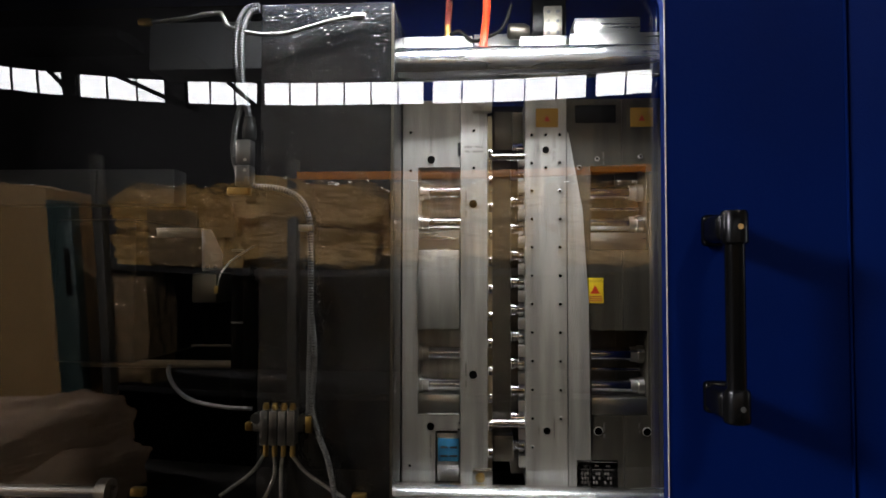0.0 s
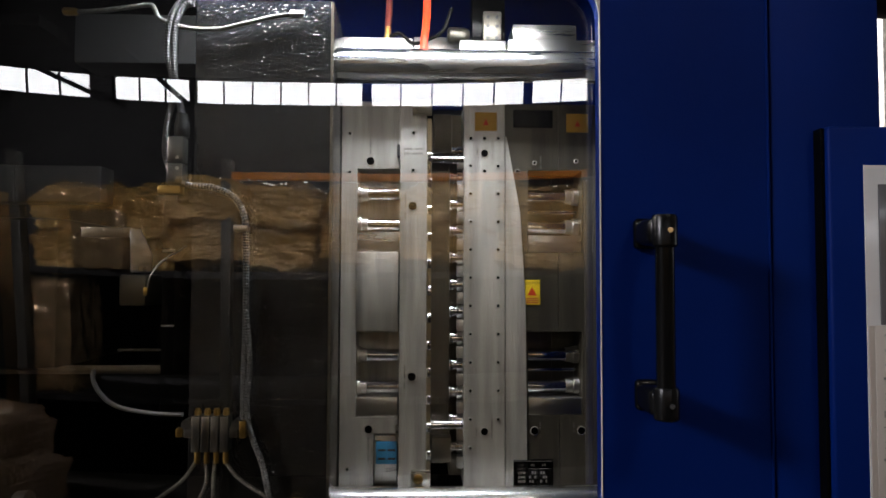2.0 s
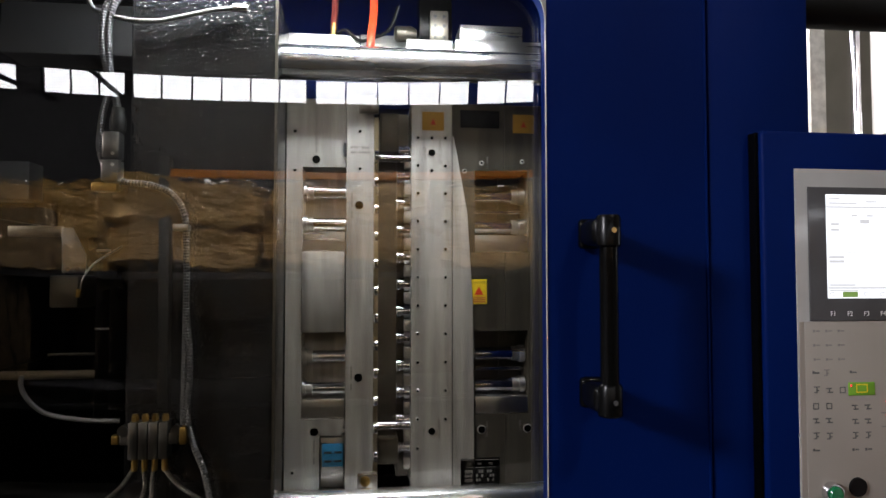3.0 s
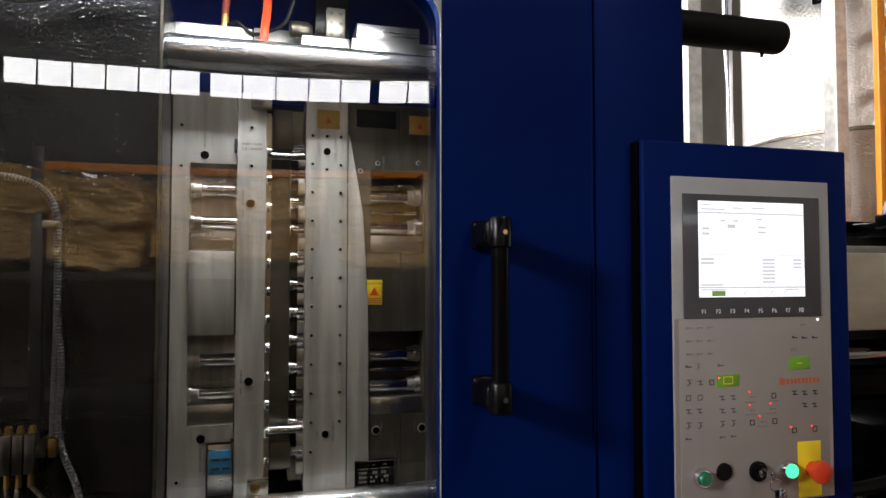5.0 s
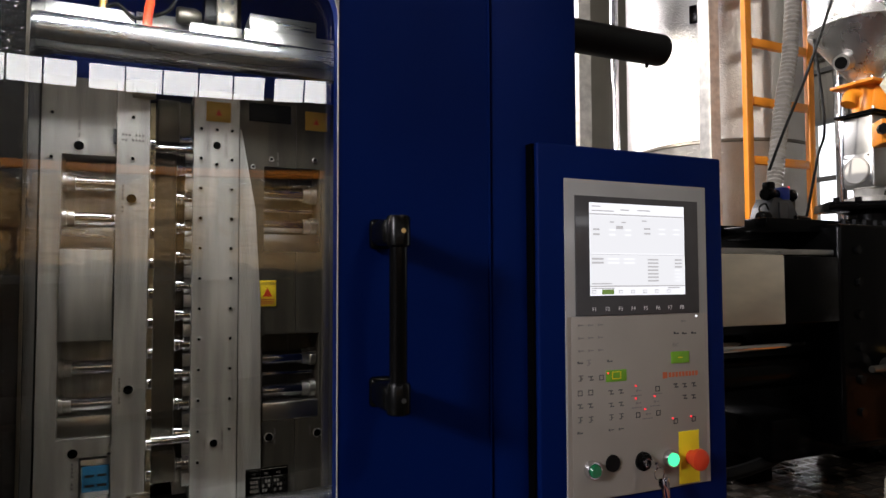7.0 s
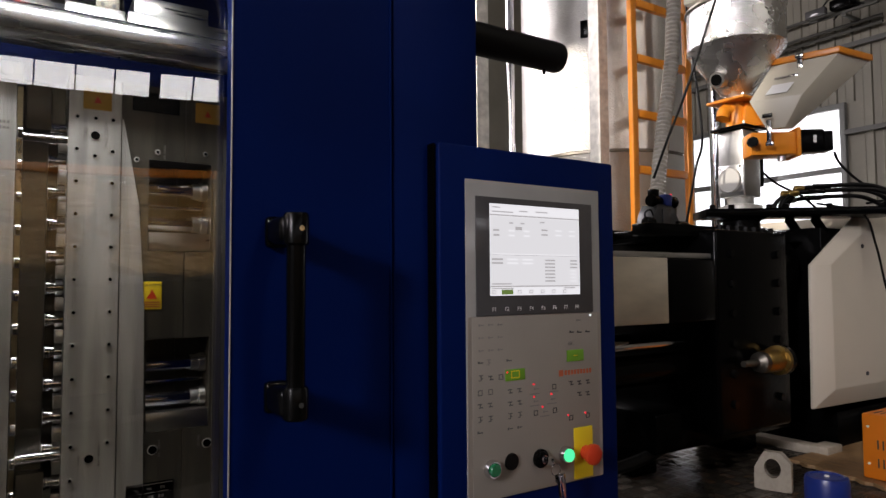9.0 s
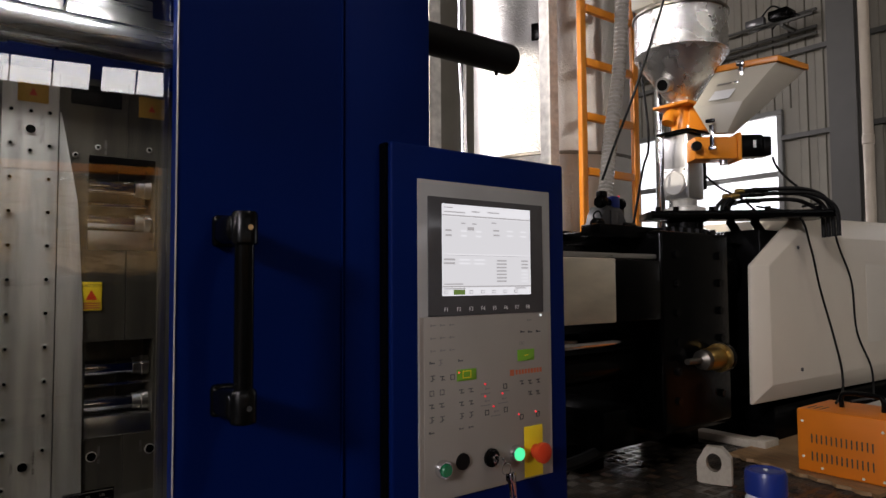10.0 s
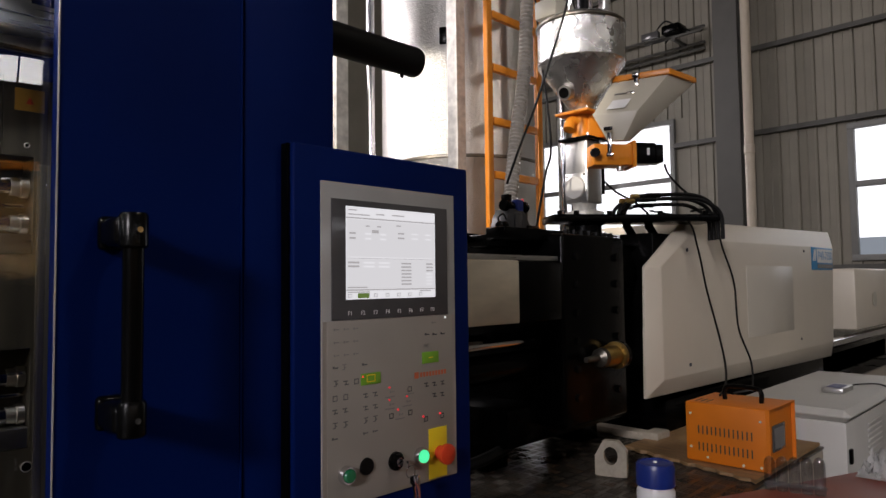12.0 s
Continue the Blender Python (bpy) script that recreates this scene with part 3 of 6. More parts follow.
for k in range(8):
    lettering("key_name", "F%d" % (k + 1), 0.0105, (0.95 + k * 0.0294, 0.9942, 1.4375), white_ink, bezel)
KY = 0.9955


def symbol(x, z, form, material=None):
    """A small printed key sign: 0 an outline, 1 two strokes, 2 a bar, 3 a cross of strokes."""
    material = material or ink_mid
    rows = {0: [(-5, -3.5, -5, 5), (3.5, 5, -5, 5), (-3.5, 3.5, 3.5, 5), (-3.5, 3.5, -5, -3.5)], 1: [(-6, 4, 2, 4), (-3, 6, -4, -2), (-1, 1, -2, 2)],
            2: [(-6, 6, -1.2, 1.2), (-6, -2, 1.2, 3)], 3: [(-5, 5, 4, 5.5), (-1, 1, -5, 4), (-5, -1, -5, -3.5), (1, 4, -2, 0)], 4: [(-6.5, -3, -2, 2), (-1.5, 5, -1, 1)]}[form]
    bm = bmesh.new()
    for a, b, c, d in rows:
        bm_box(x + a * 0.001, x + b * 0.001, KY - 0.0004, KY, z + c * 0.001, z + d * 0.001, bm=bm)
    part("key_symbol", bm, material, console)


for r in range(3):
    for k in range(3):
        symbol(0.921 + k * 0.0215, 1.41 - r * 0.0227, 4, ink_grey)
symbol(0.918, 1.343, 2)
symbol(0.937, 1.343, 3, ink_grey)
symbol(0.983, 1.343, 2)
for k, (x, z) in enumerate(((0.919, 1.316), (0.941, 1.315), (0.964, 1.315), (0.917, 1.29), (0.94, 1.29), (0.917, 1.267), (0.939, 1.267), (0.917, 1.243), (0.94, 1.242), (0.916, 1.22))):
    symbol(x, z, (3, 1, 0, 0, 0, 1, 1, 3, 3, 2)[k])
for r in range(4):
    for k in range(2):
        symbol(0.985 + k * 0.0225, 1.287 - r * 0.0225, (1, 1, 3, 0)[r] if r < 3 else 4)
for x, z, f in ((1.049, 1.286, 4), (1.093, 1.286, 0), (1.048, 1.263, 4), (1.091, 1.263, 4), (1.046, 1.241, 0), (1.071, 1.241, 4), (1.094, 1.241, 0), (1.138, 1.289, 1), (1.16, 1.288, 1), (1.183, 1.288, 1), (1.16, 1.266, 1), (1.182, 1.265, 1), (1.136, 1.222, 0), (1.181, 1.222, 0), (1.141, 1.388, 2), (1.162, 1.387, 2), (1.185, 1.387, 2), (1.161, 1.411, 4)):
    symbol(x, z, f, ink_grey if f == 4 else ink)
for x, z in ((1.041, 1.278), (1.041, 1.256), (1.085, 1.256), (1.066, 1.234), (1.09, 1.278)):
    part("key_words", bm_box(x - 0.01, x + 0.014, KY - 0.0004, KY, z - 0.002, z), ink_grey, console)
lettering("key_name", "ESC", 0.009, (1.139, KY - 0.0003, 1.366), ink_grey, console)
part("green_key", bm_box(0.974, 1.02, KY - 0.001, KY + 0.001, 1.306, 1.327, 0.0004), green_key, console, "bright green membrane key")
for a, b, c, d in ((0.987, 1.007, 1.3225, 1.324), (0.987, 1.007, 1.3105, 1.312), (0.987, 0.9885, 1.312, 1.3225), (1.0055, 1.007, 1.312, 1.3225)):
    part("key_symbol", bm_box(a, b, KY - 0.0014, KY - 0.0011, c, d), yellow, console)
part("green_key", bm_box(1.127, 1.172, KY - 0.001, KY + 0.001, 1.331, 1.3535, 0.0004), green_key, console, "bright green membrane key")
part("key_symbol", bm_box(1.144, 1.155, KY - 0.0014, KY - 0.0011, 1.341, 1.343), yellow, console)
part("maker_mark", bm_box(1.106, 1.117, KY - 0.0004, KY, 1.304, 1.316), red_ink, console)
for k in range(9):
    part("maker_mark", bm_box(1.121 + k * 0.0083, 1.1265 + k * 0.0083, KY - 0.0004, KY, 1.3055, 1.3145), red_ink, console)
for x, z in ((0.978, 1.322), (1.041, 1.295), (1.041, 1.272), (1.085, 1.273), (1.062, 1.251), (1.128, 1.228), (1.174, 1.228)):
    part("indicator", bm_lathe([(0.0017, KY - 0.0018), (0.0017, KY)], 10, "y", (x, 0, z)), led_red, console, "small glowing red indicator")
part("indicator", bm_lathe([(0.0024, KY - 0.0018), (0.0024, KY)], 10, "y", (1.192, 0, 1.42)), screen_glow, console)
BY = 0.9965


def push_button(x, z, lens, label, glow=False):
    b = part("push_button", bm_lathe([(0.0165, BY), (0.0165, BY - 0.006), (0.0145, BY - 0.012), (0.0125, BY - 0.012)], 26, "y", (x, 0, z)), chrome, console, label)
    part("lens", bm_lathe([(0.0123, BY - 0.006), (0.0123, BY - 0.014), (0.01, BY - 0.017), (0.0005, BY - 0.0175)], 26, "y", (x, 0, z)), lens, b)


push_button(0.94, 1.154, green_lens, "chrome ringed green push button")
push_button(1.119, 1.154, led_green, "lit green push button with a chrome ring")
part("blank_plug", bm_lathe([(0.0155, BY), (0.015, BY - 0.004), (0.0005, BY - 0.0045)], 24, "y", (0.986, 0, 1.16)), rubber, console, "black round blanking plug")
sw = part("key_switch", bm_lathe([(0.0175, BY), (0.0175, BY - 0.006), (0.014, BY - 0.008), (0.014, BY - 0.011), (0.012, BY - 0.012)], 24, "y", (1.055, 0, 1.156)), black_gloss, console, "black key switch")
part("lock_core", bm_lathe([(0.008, BY - 0.0125), (0.008, BY - 0.015)], 18, "y", (1.055, 0, 1.156)), chrome, sw)
yp = part("yellow_plate", bm_box(1.142, 1.193, 0.9949, 0.9955, 1.102, 1.201, 0.0003), yellow, console, "yellow plate behind the stop button")
es = part("stop_button", bm_lathe([(0.014, 0.9945), (0.014, 0.976), (0.0195, 0.979), (0.0205, 0.975), (0.02, 0.969), (0.016, 0.9665), (0.0005, 0.966)], 32, "y", (1.172, 0, 1.1505)), red, console, "red mushroom stop button")
keys = thing("key_bunch", (1.075, 0.968, 1.1), "small bunch of steel keys hanging in the switch", "keys")
part("key_head", bm_box(1.0535, 1.0565, 0.958, 0.981, 1.149, 1.163, 0.001), chrome, keys)
ring_pts = [(1.06 + 0.011 * math.cos(radians(a)), 0.958, 1.142 + 0.011 * math.sin(radians(a))) for a in range(0, 361, 30)]
part("key_ring", bm_tube(ring_pts, 0.0009, 6, steps=2), chrome, keys)
for k, (dx, l, tilt) in enumerate(((0.004, 0.05, 6), (0.009, 0.056, 12), (0.012, 0.04, 20))):
    kb = bm_prism([(-0.006, 0), (0.006, 0), (0.007, -0.012), (0.003, -0.018), (0.003, -l), (0, -l - 0.003), (-0.002, -l), (-0.002, -l * 0.8), (-0.0035, -l * 0.75), (-0.002, -l * 0.6), (-0.003, -0.018), (-0.007, -0.012)], -0.001, 0.001, 0.0003)
    bmesh.ops.transform(kb, matrix=pose(1.06 + dx, 0.957 - 0.003 * k, 1.134, 0, -tilt, 25 * k - 20), verts=kb.verts[:])
    part("key", kb, chrome, keys)
part("key_tag", bm_tube([(1.07, 0.955, 1.1), (1.078, 0.953, 1.09), (1.072, 0.952, 1.08), (1.066, 0.954, 1.09), (1.07, 0.955, 1.1)], 0.0009, 6), chrome, keys)
# ---- press interior ----
def screw_mesh(r=0.0045):
    bm = bm_lathe([(r, 0.0), (r, -0.0012), (r * 0.85, -0.0018), (0.0005, -0.0018)], 14, "y")
    return mesh_of("screw", bm, steel_v)


SCREW = screw_mesh()
SOCKET = mesh_of("screw_socket", bm_lathe([(0.0032, -0.0019), (0.0032, -0.0021), (0.0005, -0.0021)], 6, "y"), black)


def cap_screw(parent, at):
    """A socket head screw: bright head, dark hexagon."""
    piece("screw", SCREW, parent, Matrix.Translation(at))
    piece("screw_socket", SOCKET, parent, Matrix.Translation(at))


def threaded_hole(parent, x, y, z, r):
    """A dark hole with a bright turned rim."""
    part("hole_rim", bm_lathe([(r * 1.12, 0), (r * 1.12, -0.0008), (r * 0.95, -0.0012), (0.0005, -0.0012)], 24, "y", (x, y, z)), steel_v, parent)
    part("lifting_hole", bm_lathe([(r * 0.9, -0.0013), (r * 0.9, -0.0016), (0.0005, -0.0016)], 24, "y", (x, y, z)), black, parent, "dark threaded hole")


MF = 1.25   # front of the mould


def tie_bar(z, y, x0, x1, r, label):
    t = thing("tie_bar", ((x0 + x1) / 2, y, z - r), label, "tie bar", "tie bars of the press")
    part("bar", bm_lathe([(r, x0), (r, x1)], 40, "x", (0, y, z)), bar_steel, t)
    part("collar", bm_lathe([(r + 0.012, x1 - 0.02), (r + 0.012, x1)], 40, "x", (0, y, z)), steel_h, t)
    return t


tie_bar(1.887, 1.205, -0.12, 0.66, 0.0293, "polished chrome tie bar above the mould")
tie_bar(1.091, 1.205, -0.12, 0.66, 0.0293, "polished chrome tie bar below the mould")
tie_bar(1.876, 1.9, -0.15, 0.66, 0.0285, "polished chrome tie bar behind the mould")
tie_bar(1.103, 1.9, -0.15, 0.66, 0.0285, "polished chrome tie bar behind the mould")

tie_bar(1.094, 1.205, -1.6, -0.485, 0.012, "thin bright lower bar behind the platen")

platen = thing("moving_platen", (-0.09, 1.5, 0.9), "black painted cast moving platen of the press", "platen")


def cast_front(x0, x1, y, z0, z1, step):
    """The pitted, orange-peel front skin of a painted casting."""
    nx, nz = round((x1 - x0) / step), round((z1 - z0) / step)
    verts, faces = [], []
    for i in range(nx + 1):
        for j in range(nz + 1):
            x, z = x0 + (x1 - x0) * i / nx, z0 + (z1 - z0) * j / nz
            p = Vector((x, 0, z))
            d = 0.0013 * noise.noise(p * 260) + 0.0009 * noise.noise(p * 470 + Vector((7, 0, 0))) + 0.003 * noise.noise(p * 9)
            rim = min(1.0, min(i, nx - i, j, nz - j) / 3)
            verts.append((x, y + d * rim, z))
    for i in range(nx):
        for j in range(nz):
            a = i * (nz + 1) + j
            faces.append((a, a + nz + 1, a + nz + 2, a + 1))
    me = bpy.data.meshes.new("casting_skin")
    me.from_pydata(verts, [], faces)
    b = bmesh.new()
    b.from_mesh(me)
    bpy.data.meshes.remove(me)
    return b


part("platen_body", bm_box(-0.188, 0.0505, 1.136, 1.95, 0.95, 1.978, 0.006, 3), black_cast, platen, "black painted cast iron")
part("casting_skin", cast_front(-0.183, 0.0455, 1.1315, 0.955, 1.973, 0.0016), black_cast, platen, "rough glossy black casting skin")
part("platen_edge", bm_box(0.0465, 0.0508, 1.1285, 1.1299, 0.96, 1.97), dark_steel, platen, "worn bare edge of the casting")
part("guide_shoe", bm_box(-0.216, -0.1885, 1.14, 1.6, 1.28, 1.70, 0.003), black, platen)

# moving half of the mould
left = thing("mould_moving_half", (0.12, 1.5, 1.1), "ground steel moving mould half with recessed pins", "mould")


def plate(name, parent, x0, x1, z0, z1, holes=(), y0=MF, depth=0.5, material=None, label=""):
    """A mould plate; holes are recesses (x0, x1, z0, z1) in its front."""
    bm = bmesh.new()
    xs = sorted({x0, x1, *[h[0] for h in holes], *[h[1] for h in holes]})
    for a, b in zip(xs, xs[1:]):
        low = z0
        for h in sorted([h for h in holes if h[0] < (a + b) / 2 < h[1]], key=lambda h: h[2]):
            bm_box(a, b, y0, y0 + 0.07, low, h[2], bm=bm)
            low = h[3]
        bm_box(a, b, y0, y0 + 0.07, low, z1, bm=bm)
    bm_box(x0, x1, y0 + 0.07, y0 + depth, z0, z1, bm=bm)
    bmesh.ops.remove_doubles(bm, verts=bm.verts[:], dist=0.00001)
    return part(name, bm, material or steel_v, parent, label)


ZT, ZB = 1.83, 1.10
pa = plate("clamp_plate", left, 0.0525, 0.1615, ZB, ZT, [(0.082, 0.1615, 1.235, 1.393), (0.082, 0.1615, 1.545, 1.702), (0.116, 0.1615, 1.105, 1.205)], label="ground steel plate with recessed pockets")
part("centre_pad", bm_box(0.083, 0.1612, MF - 0.006, MF, 1.395, 1.543, 0.001), steel_v, left, "smooth ground steel pad")
pb = plate("ejector_plate", left, 0.1635, 0.2135, ZB, ZT, y0=MF - 0.012, label="tall ground steel plate with engraved numbers")
plate("wear_strip", left, 0.2145, 0.2225, 1.13, 1.80, y0=MF + 0.006, material=pale_brass, label="pale worn brass wear strip")
plate("stripper_plate", left, 0.2235, 0.258, 1.14, 1.80, y0=MF + 0.035, material=dark_steel, label="dark oiled steel plate")

# pins in the pockets
for z0 in (1.235, 1.545):
    for z in (z0 + 0.052, z0 + 0.112):
        pin = part("pin", bm_lathe([(0.012, 0.1), (0.012, 0.1615)], 20, "x", (0, MF + 0.03, z)), chrome, left, "bright round steel pin")
        part("pin_head", bm_lathe([(0.017, 0.083), (0.017, 0.089), (0.014, 0.09), (0.014, 0.101)], 20, "x", (0, MF + 0.03, z)), steel_h, pin)
    part("pocket_floor", bm_box(0.083, 0.161, MF + 0.004, MF + 0.068, z0 + 0.0005, z0 + 0.036, 0.001), steel_h, left)
part("label_block", bm_box(0.118, 0.1605, MF + 0.004, MF + 0.02, 1.11, 1.2, 0.001), steel_h, left)
lab = part("blue_label", bm_box(0.121, 0.1605, MF + 0.001, MF + 0.0035, 1.148, 1.19, 0.0005), blue_label, left, "blue printed label")
for k in range(4):
    part("label_line", bm_box(0.125 + (k % 2) * 0.018, 0.139 + (k % 2) * 0.018, MF + 0.0004, MF + 0.0009, 1.156 + (k // 2) * 0.016, 1.16 + (k // 2) * 0.016), ink, lab)
for x, z, big in ((0.068, 1.768, 0), (0.068, 1.695, 0), (0.107, 1.716, 1), (0.107, 1.213, 1), (0.188, 1.768, 0), (0.188, 1.698, 0), (0.187, 1.63, 1), (0.187, 1.312, 1), (0.068, 1.14, 0)):
    y = MF - (0.0125 if x > 0.165 else 0.0005)
    if big:
        threaded_hole(left, x, y, z, 0.0085)
    else:
        cap_screw(left, (x, y, z))
# lugs at the ends of the plates
for z in (1.815, 1.128):
    lug = part("locking_lug", bm_box(0.186, 0.2225, MF - 0.026, MF - 0.0125, z - 0.014, z + 0.014, 0.003), steel_h, left, "small steel locking piece")
    part("lug_screw", bm_lathe([(0.009, 0), (0.009, -0.004), (0.006, -0.006), (0.0005, -0.006)], 16, "y", (0.2, MF - 0.026, z)), brass if z < 1.3 else steel_h, lug)
part("side_block", bm_box(0.158, 0.1632, MF - 0.02, MF - 0.001, 1.722, 1.745, 0.001), ink, left)
part("side_block", bm_box(0.158, 0.1632, MF - 0.02, MF - 0.001, 1.198, 1.222, 0.001), steel_h, left)


def engraved_bars(parent, x, z, rows, width, y, upright=True):
    """Unreadable stamped writing, as small bars."""
    for r in range(rows):
        n = 7
        for k in range(n):
            if (k * 7 + r * 3) % 5 == 4:
                continue
            if upright:
                part("stamped_mark", bm_box(x + r * 0.009, x + r * 0.009 + 0.0035, y - 0.0004, y, z + k * width / n, z + (k + 0.6) * width / n), ink_grey, parent)
            else:
                part("stamped_mark", bm_box(x + k * width / n, x + (k + 0.6) * width / n, y - 0.0004, y, z + r * 0.009, z + r * 0.009 + 0.004), ink_grey, parent)


engraved_bars(left, 0.171, 1.727, 2, 0.036, MF - 0.0122, False)
engraved_bars(left, 0.172, 1.606, 1, 0.05, MF - 0.0122)
engraved_bars(left, 0.172, 1.29, 1, 0.045, MF - 0.0122)
engraved_bars(left, 0.105, 1.73, 1, 0.03, MF - 0.0002)
engraved_bars(left, 0.105, 1.155, 1, 0.045, MF - 0.0002)

# fixed half of the mould
right = thing("mould_fixed_half", (0.4, 1.5, 1.1), "ground steel fixed mould half with rows of screws", "mould")
plate("cavity_plate", right, 0.285, 0.362, ZB, ZT, label="ground steel plate edged with two rows of screws")
plate("manifold_plate", right, 0.3635, 0.4655, ZB, ZT, [(0.407, 0.4655, 1.237, 1.394), (0.407, 0.4655, 1.545, 1.702)], y0=MF + 0.004, material=steel_shaded, label="steel plate with deep pockets, coloured dark for the shade on it")
# Edge of the light on the plate, built as a brighter steel shape.
part("lit_wedge", bm_prism([(0.3638, 1.106), (0.405, 1.106), (0.402, 1.45), (0.392, 1.62), (0.366, 1.766), (0.3638, 1.766)], MF + 0.001, MF + 0.0038), steel_v, right, "brighter steel shape standing for the lit part of the plate")
plate("fixed_clamp_plate", right, 0.4665, 0.56, ZB, ZT, [(0.4665, 0.511, 1.237, 1.394), (0.4665, 0.511, 1.545, 1.702)], y0=MF + 0.004, material=steel_shaded)
part("edge_plate", bm_box(0.515, 0.56, MF - 0.002, MF + 0.003, 1.1, 1.69, 0.001), steel_shaded, right)
for k in range(12):
    z = 1.7615 - k * 0.0531
    for x in (0.2972, 0.3495):
        if k < 11 or x < 0.3:
            cap_screw(right, (x, MF - 0.0005, z))
for x, z in ((0.3235, 1.7615), (0.3235, 1.699), (0.387, 1.7), (0.42, 1.716), (0.5, 1.72)):
    cap_screw(right, (x, MF - 0.0005 if x < 0.36 else MF + 0.0035, z))
for x, z in ((0.3235, 1.733), (0.3235, 1.208), (0.419, 1.208), (0.508, 1.208)):
    threaded_hole(right, x, MF - 0.0005 if x < 0.36 else MF + 0.0035, z, 0.0076)
lettering("stamped_words", "HOIST RING", 0.0085, (0.339, MF - 0.0004, 1.735), ink_grey, right, (90, 90, 0))
lettering("stamped_words", "ONLY", 0.0085, (0.309, MF - 0.0004, 1.733), ink_grey, right, (90, 90, 0))
engraved_bars(right, 0.336, 1.195, 1, 0.036, MF - 0.0002)
engraved_bars(right, 0.307, 1.2, 1, 0.015, MF - 0.0002)
engraved_bars(right, 0.428, 1.195, 1, 0.03, MF + 0.0038)
engraved_bars(right, 0.492, 1.205, 1, 0.02, MF + 0.0038)
engraved_bars(right, 0.43, 1.705, 1, 0.025, MF + 0.0038)
for z0 in (1.237, 1.545):
    for z in (z0 + 0.05, z0 + 0.11):
        pin = part("pin", bm_lathe([(0.0125, 0.407), (0.0125, 0.485)], 20, "x", (0, MF + 0.035, z)), chrome, right, "bright round steel pin")
        part("pin_head", bm_lathe([(0.014, 0.484), (0.0145, 0.497), (0.017, 0.498), (0.017, 0.509)], 20, "x", (0, MF + 0.035, z)), steel_h, pin)
    part("pocket_rod", bm_lathe([(0.004, 0.408), (0.004, 0.509)], 12, "x", (0, MF + 0.045, z0 + 0.08)), chrome, right)
    part("pocket_floor", bm_box(0.408, 0.51, MF + 0.006, MF + 0.072, z0 + 0.0005, z0 + 0.032, 0.001), steel_h, right)
# neck rings between the halves
ring_mesh = mesh_of("neck_ring", bm_lathe([(0.0125, 0.259), (0.0125, 0.266), (0.0105, 0.267), (0.0105, 0.272), (0.0135, 0.273), (0.0135, 0.2845)], 16, "x"), chrome)
block_mesh = mesh_of("ring_block", bm_box(0.2725, 0.2845, -0.006, 0.02, -0.0105, 0.0105, 0.001), steel_h)
thin_mesh = mesh_of("bush", bm_lathe([(0.009, 0.2145), (0.0115, 0.216), (0.0115, 0.2228)], 14, "x"), chrome)
for k in range(12):
    z = 1.74 - k * 0.0515
    piece("neck_ring", ring_mesh, right, Matrix.Translation((0, MF + 0.03, z)))
    piece("ring_block", block_mesh, right, Matrix.Translation((0, MF + 0.012, z - 0.0257)))
    piece("bush", thin_mesh, left, Matrix.Translation((0, MF + 0.012, z - 0.012)))
for z in (1.722, 1.218):
    part("guide_pillar", bm_lathe([(0.0085, 0.223), (0.0085, 0.2845)], 20, "x", (0, MF + 0.012, z)), chrome, left, "bright guide pillar across the gap")
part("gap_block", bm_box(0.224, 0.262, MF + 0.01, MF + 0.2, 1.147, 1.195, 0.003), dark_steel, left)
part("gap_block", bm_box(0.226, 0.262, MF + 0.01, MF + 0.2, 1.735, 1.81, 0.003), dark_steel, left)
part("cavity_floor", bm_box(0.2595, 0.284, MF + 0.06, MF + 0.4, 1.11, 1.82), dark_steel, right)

# stickers and plates on the fixed half
for x in (0.326, 0.503):
    s = part("warning_sticker", bm_box(x - 0.021, x + 0.021, MF - 0.0015 if x < 0.36 else MF + 0.002, MF - 0.0006 if x < 0.36 else MF + 0.0035, 1.776, 1.812, 0.0003), amber_shaded, right, "orange warning sticker, darkened for the tie bar's shade")
    yy = MF - 0.0019 if x < 0.36 else MF + 0.0016
    part("sticker_mark", bm_prism([(x - 0.006, 1.787), (x + 0.006, 1.787), (x, 1.799)], yy, yy + 0.0003), red, s)
np_ = part("name_plate", bm_box(0.379, 0.455, MF + 0.001, MF + 0.0036, 1.784, 1.818, 0.0005), black_gloss, right, "black plate with worn print")
np2 = part("name_plate", bm_box(0.378, 0.4535, MF + 0.001, MF + 0.0036, 1.103, 1.155, 0.0005), black_gloss, right, "black plate with small white drawings")
part("plate_edge", bm_box(0.38, 0.4515, MF + 0.0004, MF + 0.0008, 1.1515, 1.1525), ink_grey, np2)
for k, w in enumerate(("N2", "M1", "M2")):
    cx = 0.394 + k * 0.021
    lettering("plate_words", w, 0.006, (cx, MF + 0.0004, 1.1445), ink_grey, np2)
    for i in range(3):
        for j in range(3):
            if (i + j + k) % 3 or k == 0:
                part("plate_mark", bm_box(cx - 0.007 + i * 0.005, cx - 0.0035 + i * 0.005, MF + 0.0004, MF + 0.0008, 1.112 + j * 0.008, 1.117 + j * 0.008), ink_grey, np2)
    part("plate_mark", bm_box(cx - 0.009, cx + 0.009, MF + 0.0004, MF + 0.0008, 1.1375, 1.1385), ink_grey, np2)
part("round_stamp", bm_lathe([(0.017, 0), (0.017, -0.0006), (0.014, -0.0006), (0.014, 0.0002), (0.0005, 0.0002)], 24, "y", (0.337, MF - 0.0004, 1.112)), steel_h, right)

